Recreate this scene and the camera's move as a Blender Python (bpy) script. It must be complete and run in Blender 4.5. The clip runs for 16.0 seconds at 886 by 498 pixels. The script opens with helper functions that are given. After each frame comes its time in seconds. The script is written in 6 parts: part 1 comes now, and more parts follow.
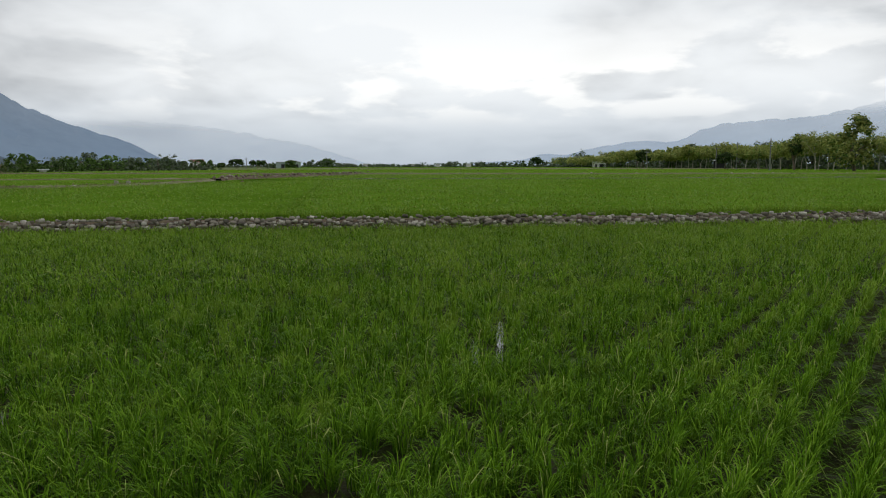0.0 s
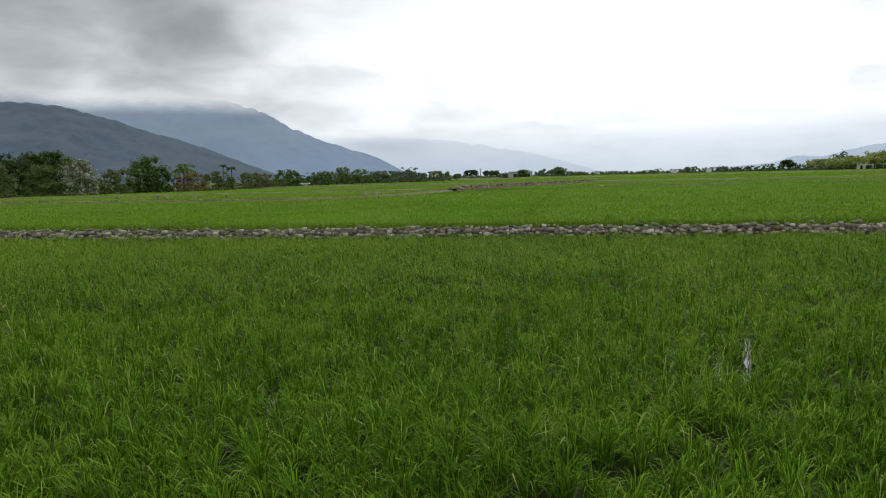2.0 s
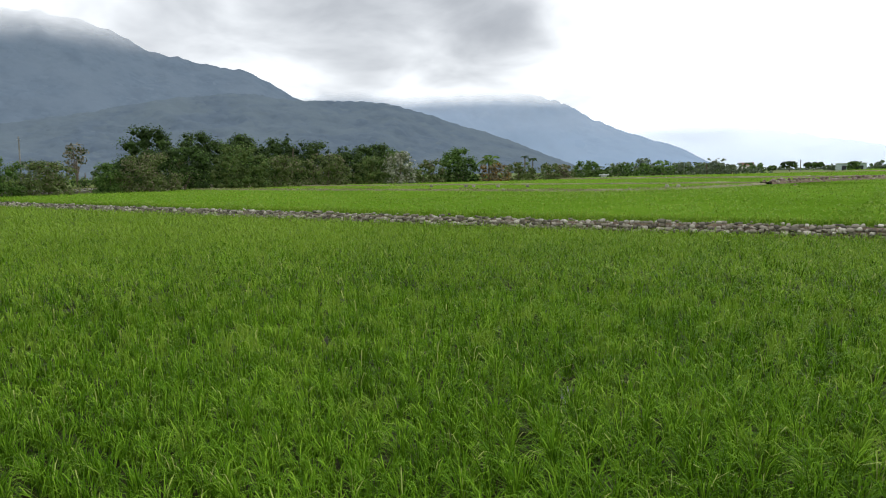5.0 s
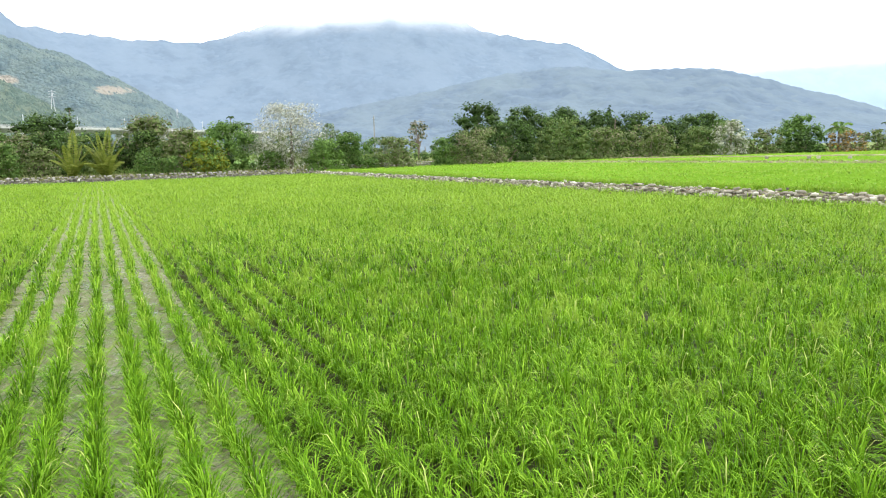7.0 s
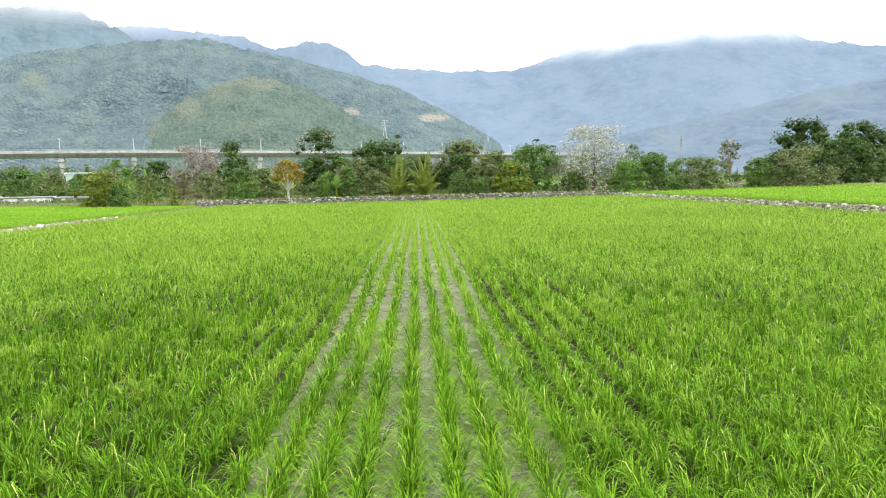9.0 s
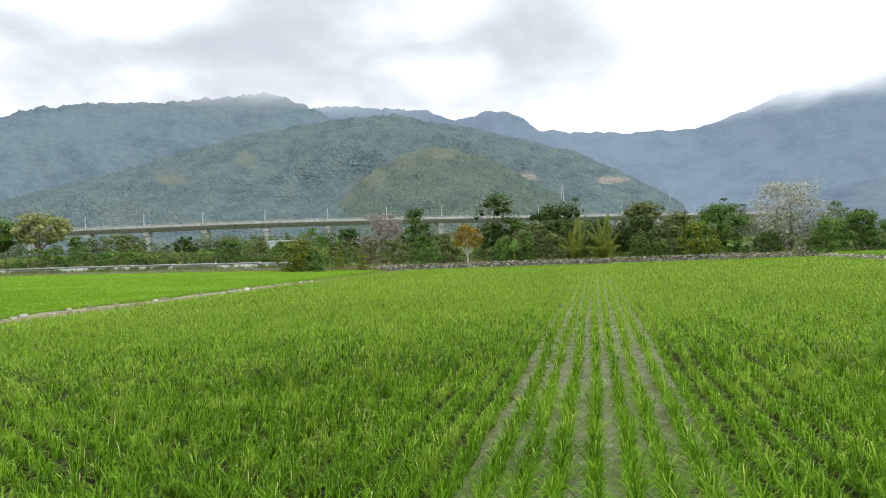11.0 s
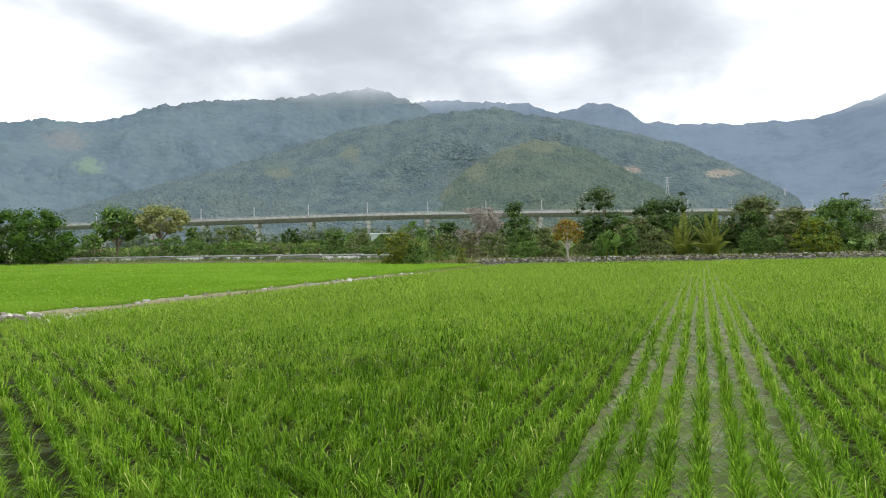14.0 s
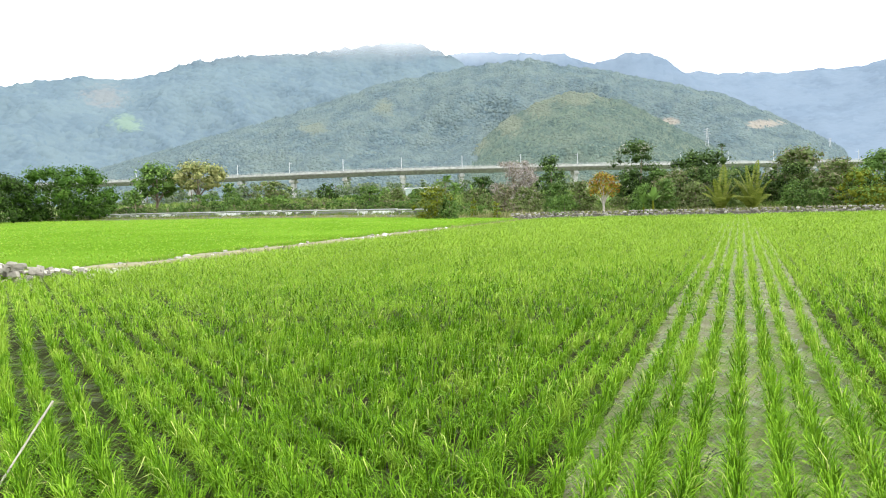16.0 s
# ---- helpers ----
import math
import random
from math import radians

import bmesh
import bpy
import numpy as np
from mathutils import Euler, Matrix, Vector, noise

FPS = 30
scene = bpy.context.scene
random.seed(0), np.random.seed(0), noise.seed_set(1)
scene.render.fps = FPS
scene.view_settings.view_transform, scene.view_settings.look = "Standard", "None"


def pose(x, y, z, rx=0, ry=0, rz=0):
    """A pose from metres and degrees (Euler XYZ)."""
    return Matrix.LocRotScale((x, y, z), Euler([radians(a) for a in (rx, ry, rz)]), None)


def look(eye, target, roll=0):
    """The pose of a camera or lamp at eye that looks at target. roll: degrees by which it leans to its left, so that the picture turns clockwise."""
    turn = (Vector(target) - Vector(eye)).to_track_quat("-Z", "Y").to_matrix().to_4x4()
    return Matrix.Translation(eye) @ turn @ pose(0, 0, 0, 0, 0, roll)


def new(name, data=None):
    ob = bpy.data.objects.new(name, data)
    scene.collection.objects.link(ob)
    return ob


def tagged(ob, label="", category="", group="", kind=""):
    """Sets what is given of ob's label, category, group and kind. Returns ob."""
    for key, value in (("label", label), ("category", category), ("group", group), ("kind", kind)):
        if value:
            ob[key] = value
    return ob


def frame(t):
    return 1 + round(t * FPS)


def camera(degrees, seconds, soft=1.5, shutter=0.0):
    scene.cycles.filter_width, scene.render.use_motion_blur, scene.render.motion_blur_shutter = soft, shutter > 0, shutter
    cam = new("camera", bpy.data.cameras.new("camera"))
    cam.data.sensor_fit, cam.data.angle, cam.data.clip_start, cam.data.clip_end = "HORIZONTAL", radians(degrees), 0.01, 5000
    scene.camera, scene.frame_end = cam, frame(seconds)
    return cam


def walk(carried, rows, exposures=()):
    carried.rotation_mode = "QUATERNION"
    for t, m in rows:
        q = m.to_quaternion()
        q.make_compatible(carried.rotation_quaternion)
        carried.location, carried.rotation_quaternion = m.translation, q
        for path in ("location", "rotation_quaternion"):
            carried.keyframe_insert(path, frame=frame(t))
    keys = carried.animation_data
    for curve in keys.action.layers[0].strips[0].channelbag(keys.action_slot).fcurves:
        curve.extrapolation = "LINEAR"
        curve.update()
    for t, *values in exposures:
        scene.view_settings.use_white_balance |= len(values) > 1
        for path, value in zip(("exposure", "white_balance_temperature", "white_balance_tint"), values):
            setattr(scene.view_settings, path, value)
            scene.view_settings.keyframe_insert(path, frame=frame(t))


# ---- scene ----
# ---- camera and its way ----
cam = camera(62.6, 16.0, soft=1.1)
# seconds, tilt, roll, heading; the camera turns on a short arm above the edge of the paddy
TURN = [
    (0.0, 83.50, -0.00, -1.00),
    (0.5, 81.79, 0.14, 1.34),
    (1.0, 81.91, 0.35, 5.85),
    (1.5, 82.79, 0.04, 10.12),
    (2.0, 84.37, 1.31, 16.93),
    (2.5, 85.17, 2.00, 23.10),
    (3.0, 84.53, 2.08, 27.31),
    (5.5, 84.02, 1.32, 44.76),
    (6.0, 83.51, 2.11, 50.99),
    (6.5, 82.44, 1.95, 58.06),
    (7.0, 82.45, 1.42, 64.62),
    (7.5, 82.65, 0.63, 70.06),
    (8.0, 83.69, 1.16, 76.54),
    (8.5, 84.14, 1.27, 82.58),
    (9.0, 84.70, 1.42, 87.88),
    (9.5, 86.12, 1.15, 91.60),
    (10.0, 87.69, 1.56, 95.61),
    (12.5, 93.00, 1.88, 109.11),
    (13.0, 93.64, 1.60, 111.26),
    (13.5, 92.89, 1.15, 110.78),
    (14.0, 89.87, 1.43, 109.51),
    (14.5, 87.67, 1.67, 109.09),
    (15.0, 85.80, 1.55, 108.18),
    (15.5, 85.73, 1.78, 109.12),
    (16.0, 86.37, 1.74, 112.21),
]
EYE = 1.80
ARM = 0.12


def eye_pose(rx, ry, rz):
    a = radians(rz)
    return pose(-ARM * math.sin(a), ARM * math.cos(a), EYE, rx, ry, rz)


walk(cam, [(t, eye_pose(a, b, c)) for t, a, b, c in TURN], exposures=[
    (0.0, -1.40), (1.5, -1.08), (3.0, -1.05), (5.5, -0.03), (6.5, 0.88), (7.5, 0.94), (9.0, 0.90), (10.0, 0.56),
    (12.5, -0.24), (13.5, -0.40), (14.0, 0.02), (14.5, 0.55), (15.5, 0.97), (16.0, 0.92)])

# ---- sky and sun ----
world = bpy.data.worlds.new("overcast_sky")
scene.world = world
world.use_nodes = True


def sky_nodes():
    nt = world.node_tree
    nt.nodes.clear()

    def math_node(op, a, b=None, clamp=False):
        m = nt.nodes.new("ShaderNodeMath")
        m.operation = op
        m.use_clamp = clamp
        for i, v in enumerate((a, b)):
            if v is None:
                continue
            if isinstance(v, (int, float)):
                m.inputs[i].default_value = v
            else:
                nt.links.new(v, m.inputs[i])
        return m.outputs[0]

    def mix(fac, a, b):
        m = nt.nodes.new("ShaderNodeMix")
        m.data_type = "RGBA"
        for sock, v in ((m.inputs[0], fac), (m.inputs[6], a), (m.inputs[7], b)):
            if isinstance(v, (int, float)):
                sock.default_value = v
            elif isinstance(v, tuple):
                sock.default_value = (*v, 1)
            else:
                nt.links.new(v, sock)
        return m.outputs[2]

    def smooth(v, lo, hi):
        m = nt.nodes.new("ShaderNodeMapRange")
        m.interpolation_type = "SMOOTHSTEP"
        nt.links.new(v, m.inputs[0])
        m.inputs[1].default_value, m.inputs[2].default_value = lo, hi
        return m.outputs[0]

    def noise_tex(vec, scale, detail, rough, distortion=0.0):
        t = nt.nodes.new("ShaderNodeTexNoise")
        nt.links.new(vec, t.inputs["Vector"])
        t.inputs["Scale"].default_value = scale
        t.inputs["Detail"].default_value = detail
        t.inputs["Roughness"].default_value = rough
        t.inputs["Distortion"].default_value = distortion
        return t.outputs[0]

    coord = nt.nodes.new("ShaderNodeTexCoord").outputs["Generated"]
    sep = nt.nodes.new("ShaderNodeSeparateXYZ")
    nt.links.new(coord, sep.inputs[0])
    x, y, z = sep.outputs
    up = math_node("MAXIMUM", z, 0.0)
    low = math_node("ADD", up, 0.26)
    flat = nt.nodes.new("ShaderNodeCombineXYZ")
    nt.links.new(math_node("DIVIDE", x, low), flat.inputs[0])
    nt.links.new(math_node("DIVIDE", y, low), flat.inputs[1])
    plane = flat.outputs[0]
    big = noise_tex(plane, 0.9, 4, 0.5, 0.3)
    fine = noise_tex(plane, 3.0, 5, 0.50, 0.3)
    body = math_node("ADD", math_node("MULTIPLY", big, 0.56), math_node("MULTIPLY", fine, 0.44))

    def toward(azimuth, elevation, sharp):
        a, e = radians(azimuth), radians(elevation)
        d = nt.nodes.new("ShaderNodeVectorMath")
        d.operation = "DOT_PRODUCT"
        nt.links.new(coord, d.inputs[0])
        d.inputs[1].default_value = (-math.sin(a) * math.cos(e), math.cos(a) * math.cos(e), math.sin(e))
        return smooth(d.outputs["Value"], sharp, 1.0)

    # thin bright cloud before the sun, heavy grey cloud on the mountains
    for azimuth, elevation, reach, weight in ((14, 20, 24, 0.18), (-2, 14, 14, 0.12), (-14, 10, 34, 0.17), (126, 25, 11, 0.32), (118, 11, 20, -0.10), (58, 20, 20, -0.14), (34, 17, 9, -0.07), (100, 19, 14, -0.02), (142, 24, 12, -0.05), (30, 6, 14, -0.03), (106, 15, 36, -0.09), (140, 12, 20, -0.06), (84, 16, 18, -0.08), (42, 16, 14, -0.10)):
        body = math_node("ADD", body, math_node("MULTIPLY", toward(azimuth, elevation, math.cos(radians(reach))), weight))
    cover = smooth(body, 0.16, 0.80)
    cloud = mix(cover, (0.61, 0.650, 0.715), (2.50, 2.58, 2.64))
    # heaped white clouds low over the open end of the valley
    tall = nt.nodes.new("ShaderNodeVectorMath")
    tall.operation = "MULTIPLY"
    nt.links.new(coord, tall.inputs[0])
    tall.inputs[1].default_value = (1, 1, 3.2)
    heap = smooth(noise_tex(tall.outputs[0], 4.6, 6, 0.52, 0.2), 0.50, 0.58)
    band = math_node("MULTIPLY", smooth(z, 0.045, 0.075), smooth(z, 0.22, 0.10))
    heap = math_node("MULTIPLY", math_node("MULTIPLY", heap, band), toward(-8, 6, math.cos(radians(42))))
    cloud = mix(math_node("MULTIPLY", heap, 0.9, True), cloud, (3.0, 3.0, 2.95))
    haze = smooth(z, 0.12, 0.0)
    cloud = mix(math_node("MULTIPLY", haze, 0.75), cloud, (1.12, 1.34, 1.60))
    sky = nt.nodes.new("ShaderNodeTexSky")
    sky.sky_type = "NISHITA"
    sky.sun_disc = False
    sky.sun_elevation = radians(48)
    sky.sun_rotation = radians(-20)
    dim = nt.nodes.new("ShaderNodeVectorMath")
    dim.operation = "SCALE"
    nt.links.new(sky.outputs[0], dim.inputs[0])
    dim.inputs["Scale"].default_value = 0.10
    final = mix(0.94, dim.outputs[0], cloud)
    back = nt.nodes.new("ShaderNodeBackground")
    nt.links.new(final, back.inputs[0])
    back.inputs[1].default_value = 1.0
    out = nt.nodes.new("ShaderNodeOutputWorld")
    nt.links.new(back.outputs[0], out.inputs[0])


sky_nodes()
sun = new("sun", bpy.data.lights.new("sun", "SUN"))
sun.data.energy, sun.data.angle, sun.data.color = 1.2, radians(22), (1.0, 0.97, 0.92)
sun.matrix_world = look((-math.sin(radians(20)) * 50, math.cos(radians(20)) * 50, 60), (0, 0, 0))

# ---- materials ----


class Nodes:
    """A small wrapper round one material's node tree."""

    def __init__(self, name):
        self.mat = bpy.data.materials.new(name)
        self.mat.use_nodes = True
        self.nt = self.mat.node_tree
        self.bsdf = self.nt.nodes["Principled BSDF"]
        self.out = self.nt.nodes["Material Output"]

    def put(self, sock, v):
        if isinstance(v, (int, float)):
            sock.default_value = v
        elif isinstance(v, tuple):
            sock.default_value = (*v, 1) if len(v) == 3 and sock.type == "RGBA" else v
        else:
            self.nt.links.new(v, sock)

    def position(self):
        return self.nt.nodes.new("ShaderNodeNewGeometry").outputs["Position"]

    def island(self):
        return self.nt.nodes.new("ShaderNodeNewGeometry").outputs["Random Per Island"]

    def chance(self):
        return self.nt.nodes.new("ShaderNodeObjectInfo").outputs["Random"]

    def axis(self, v, i):
        s = self.nt.nodes.new("ShaderNodeSeparateXYZ")
        self.put(s.inputs[0], v)
        return s.outputs[i]

    def noise(self, v, scale, detail=4, rough=0.55, distortion=0.0):
        t = self.nt.nodes.new("ShaderNodeTexNoise")
        self.put(t.inputs["Vector"], v)
        self.put(t.inputs["Scale"], scale)
        self.put(t.inputs["Detail"], detail)
        self.put(t.inputs["Roughness"], rough)
        self.put(t.inputs["Distortion"], distortion)
        return t.outputs[0]

    def cells(self, v, scale, which="Distance"):
        t = self.nt.nodes.new("ShaderNodeTexVoronoi")
        self.put(t.inputs["Vector"], v)
        self.put(t.inputs["Scale"], scale)
        return t.outputs[which]

    def math(self, op, a, b=0.0, clamp=False):
        m = self.nt.nodes.new("ShaderNodeMath")
        m.operation, m.use_clamp = op, clamp
        self.put(m.inputs[0], a)
        self.put(m.inputs[1], b)
        return m.outputs[0]

    def span(self, v, lo, hi, a=0.0, b=1.0):
        m = self.nt.nodes.new("ShaderNodeMapRange")
        m.interpolation_type = "SMOOTHSTEP"
        self.put(m.inputs[0], v)
        for i, k in enumerate((lo, hi, a, b)):
            m.inputs[i + 1].default_value = k
        return m.outputs[0]

    def mix(self, fac, a, b):
        m = self.nt.nodes.new("ShaderNodeMix")
        m.data_type = "RGBA"
        self.put(m.inputs[0], fac)
        self.put(m.inputs[6], a)
        self.put(m.inputs[7], b)
        return m.outputs[2]

    def bump(self, height, strength, distance):
        b = self.nt.nodes.new("ShaderNodeBump")
        b.inputs["Strength"].default_value = strength
        b.inputs["Distance"].default_value = distance
        self.put(b.inputs["Height"], height)
        self.nt.links.new(b.outputs[0], self.bsdf.inputs["Normal"])

    def done(self, color, rough=0.8, metal=0.0, spec=0.5):
        self.put(self.bsdf.inputs["Base Color"], color)
        self.put(self.bsdf.inputs["Roughness"], rough)
        self.put(self.bsdf.inputs["Metallic"], metal)
        self.put(self.bsdf.inputs["Specular IOR Level"], spec)
        return self.mat

    def leafy(self, color, share, rough=0.5, spec=0.35):
        """Leaf: part of the light passes through it."""
        self.done(color, rough, 0.0, spec)
        t = self.nt.nodes.new("ShaderNodeBsdfTranslucent")
        self.put(t.inputs[0], color)
        m = self.nt.nodes.new("ShaderNodeMixShader")
        m.inputs[0].default_value = share
        self.nt.links.new(self.bsdf.outputs[0], m.inputs[1])
        self.nt.links.new(t.outputs[0], m.inputs[2])
        self.nt.links.new(m.outputs[0], self.out.inputs[0])
        return self.mat


def leaf_material(name, dark, mid, light, share=0.28, patch=0.5):
    n = Nodes(name)
    r = n.island()
    big = n.noise(n.position(), patch, 3)
    c = n.mix(n.span(n.math("ADD", n.math("MULTIPLY", r, 0.5), n.math("MULTIPLY", big, 0.5)), 0.12, 0.55), dark, mid)
    c = n.mix(n.span(n.math("ADD", n.math("MULTIPLY", r, 0.5), n.math("MULTIPLY", big, 0.6)), 0.5, 0.95), c, light)
    return n.leafy(c, share, 0.6, 0.08)


def rice_material(name, dark, mid, light, tip, vary=0.44):
    n = Nodes(name)
    p = n.position()
    r = n.island()
    big = n.noise(p, 0.13, 4, 0.6)
    small = n.noise(p, 1.3, 3, 0.6)
    f = n.math("ADD", n.math("MULTIPLY", r, vary), n.math("MULTIPLY", n.math("ADD", big, small), 0.60 - 0.5 * vary))
    c = n.mix(n.span(f, 0.28, 0.60), dark, mid)
    c = n.mix(n.span(f, 0.55, 0.95), c, light)
    c = n.mix(n.span(r, 0.970, 0.99), c, tip)
    return n.leafy(c, 0.13, 0.45, 0.025)


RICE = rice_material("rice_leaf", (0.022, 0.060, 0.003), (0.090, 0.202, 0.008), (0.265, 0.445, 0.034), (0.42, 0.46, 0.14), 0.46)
# brighter copy of the leaf: light on the further rice put into its colour
RICE_LIT = rice_material("rice_leaf_lit", (0.092, 0.172, 0.013), (0.182, 0.302, 0.026), (0.278, 0.410, 0.050), (0.33, 0.40, 0.08), 0.16)
RICE_YOUNG = rice_material("young_rice_leaf", (0.125, 0.210, 0.020), (0.215, 0.320, 0.032), (0.290, 0.380, 0.060), (0.30, 0.27, 0.09))


def mud_material(name, dark, light, moss, wetness, spec=0.2):
    n = Nodes(name)
    p = n.position()
    a = n.noise(p, 2.1, 5, 0.62)
    b = n.noise(p, 34, 6, 0.75)
    lumps = n.cells(p, 19)
    c = n.mix(n.span(a, 0.36, 0.64), dark, light)
    c = n.mix(n.span(b, 0.42, 0.66, 0.0, 0.8), c, moss)
    c = n.mix(n.span(n.noise(p, 0.8, 3), 0.45, 0.62, 0.0, 0.7), c, moss)
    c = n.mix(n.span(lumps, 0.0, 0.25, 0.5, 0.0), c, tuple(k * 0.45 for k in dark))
    wet = n.span(n.noise(p, 3.3, 3), 0.50, 0.58)
    n.bump(n.math("MULTIPLY", n.math("ADD", b, lumps), n.math("SUBTRACT", 1.0, n.math("MULTIPLY", wet, 0.85))), 0.8, 0.03)
    return n.done(c, n.math("SUBTRACT", 0.85, n.math("MULTIPLY", wet, wetness)), 0.0, spec)


def under_rice_material():
    n = Nodes("shaded_rice_bed")
    p = n.position()
    a = n.noise(p, 7.0, 6, 0.75)
    b = n.noise(p, 0.15, 3)
    c = n.mix(n.span(a, 0.3, 0.7), (0.074, 0.158, 0.010), (0.136, 0.268, 0.020))
    c = n.mix(n.span(b, 0.35, 0.7), c, (0.142, 0.266, 0.024))
    n.bump(a, 1.0, 0.15)
    return n.done(c, 1.0, 0, 0.0)


def ground_material():
    n = Nodes("rough_grass_and_soil")
    p = n.position()
    a = n.noise(p, 0.06, 5, 0.6)
    b = n.noise(p, 0.9, 5, 0.65)
    c = n.mix(n.span(b, 0.3, 0.7), (0.075, 0.115, 0.030), (0.13, 0.185, 0.045))
    c = n.mix(n.span(a, 0.47, 0.62), c, (0.205, 0.185, 0.105))
    c = n.mix(n.span(n.noise(p, 0.02, 3), 0.5, 0.6), c, (0.105, 0.19, 0.045))
    n.bump(b, 0.8, 0.2)
    return n.done(c, 1.0, 0, 0.05)


def soil_material():
    n = Nodes("dry_bank_soil")
    p = n.position()
    b = n.noise(p, 7, 6, 0.7)
    c = n.mix(n.span(b, 0.3, 0.7), (0.10, 0.072, 0.050), (0.22, 0.165, 0.115))
    c = n.mix(n.span(n.noise(p, 1.1, 4), 0.52, 0.66), c, (0.13, 0.14, 0.05))
    n.bump(b, 0.9, 0.05)
    return n.done(c, 0.95, 0, 0.2)


def stone_material(name, dark, mid, light, islands):
    n = Nodes(name)
    p = n.position()
    r = n.island() if islands else n.chance()
    c = n.mix(n.span(r, 0.0, 0.55), dark, mid)
    c = n.mix(n.span(r, 0.62, 1.0), c, light)
    g = n.noise(p, 22, 5, 0.7)
    c = n.mix(n.span(g, 0.50, 0.80, 0.0, 0.4), c, (0.12, 0.105, 0.085))
    c = n.mix(n.span(n.noise(p, 3.3, 4), 0.58, 0.72, 0.0, 0.6), c, (0.24, 0.20, 0.15))
    n.bump(g, 0.5, 0.015)
    return n.done(c, 0.85, 0, 0.3)


STONE = stone_material("river_cobble", (0.100, 0.088, 0.068), (0.28, 0.250, 0.195), (0.56, 0.52, 0.44), False)
STONE_MANY = stone_material("river_cobbles", (0.100, 0.088, 0.068), (0.28, 0.250, 0.195), (0.56, 0.52, 0.44), True)
STONE_PALE = stone_material("pale_boulder", (0.19, 0.172, 0.140), (0.33, 0.305, 0.255), (0.58, 0.545, 0.475), False)
STONE_GREY = stone_material("grey_field_stones", (0.13, 0.120, 0.100), (0.27, 0.250, 0.215), (0.46, 0.44, 0.395), True)
STONE_RED = stone_material("reddish_rubble", (0.15, 0.105, 0.085), (0.25, 0.19, 0.155), (0.42, 0.37, 0.32), True)
MUD = mud_material("pale_paddy_mud", (0.130, 0.118, 0.064), (0.240, 0.222, 0.145), (0.120, 0.130, 0.042), 0.74, 0.60)
# the same mud made near black: shade between the plants put into its colour
SHADED_MUD = mud_material("shaded_paddy_mud", (0.018, 0.018, 0.006), (0.040, 0.038, 0.014), (0.024, 0.032, 0.006), 0.30, 0.06)
BED, GROUND, SOIL = under_rice_material(), ground_material(), soil_material()


def plain_material(name, color, rough=0.7, metal=0.0, scale=3.0, spread=0.25, bump=0.2):
    n = Nodes(name)
    p = n.position()
    a = n.noise(p, scale, 5, 0.65)
    d = tuple(k * (1 - spread) for k in color)
    l = tuple(min(0.95, k * (1 + spread)) for k in color)
    c = n.mix(n.span(a, 0.3, 0.7), d, l)
    n.bump(a, bump, 0.03)
    return n.done(c, rough, metal, 0.4)


CONCRETE = plain_material("weathered_concrete", (0.20, 0.197, 0.19), 0.85, scale=0.6)


def whitewash_material():
    n = Nodes("stained_whitewash")
    p = n.position()
    c = n.mix(n.span(n.noise(p, 0.45, 5, 0.6), 0.46, 0.58), (0.10, 0.10, 0.085), (0.70, 0.70, 0.68))
    c = n.mix(n.span(n.noise(p, 3.0, 5, 0.7), 0.5, 0.7, 0.0, 0.7), c, (0.10, 0.11, 0.06))
    return n.done(c, 0.9, 0, 0.2)


CONCRETE_PALE = plain_material("pale_concrete", (0.36, 0.357, 0.345), 0.85, scale=0.5)
WHITEWASH = whitewash_material()
STEEL = plain_material("galvanised_steel", (0.42, 0.43, 0.44), 0.45, 0.6)
ROOF_WHITE = plain_material("white_sheet_roof", (0.78, 0.79, 0.80), 0.5)
ROOF_RED = plain_material("red_tile_roof", (0.22, 0.10, 0.075), 0.8)
WALL_WHITE = plain_material("white_house_wall", (0.68, 0.67, 0.64), 0.8)
WALL_GREY = plain_material("grey_green_shed_wall", (0.36, 0.42, 0.40), 0.7)
DARK = plain_material("dark_opening", (0.03, 0.03, 0.032), 0.8)
BARK = plain_material("grey_brown_bark", (0.15, 0.115, 0.085), 0.95, scale=9, spread=0.4, bump=0.8)
BARK_PALE = plain_material("pale_bark", (0.42, 0.38, 0.33), 0.9, scale=9, spread=0.3, bump=0.6)
RUBBLE = plain_material("dark_rubble_fill", (0.115, 0.105, 0.085), 0.95, scale=6, spread=0.5, bump=0.9)
STRAW = plain_material("dry_straw", (0.200, 0.185, 0.098), 0.9)
STICK = plain_material("bleached_stick", (0.34, 0.31, 0.25), 0.8, scale=20)

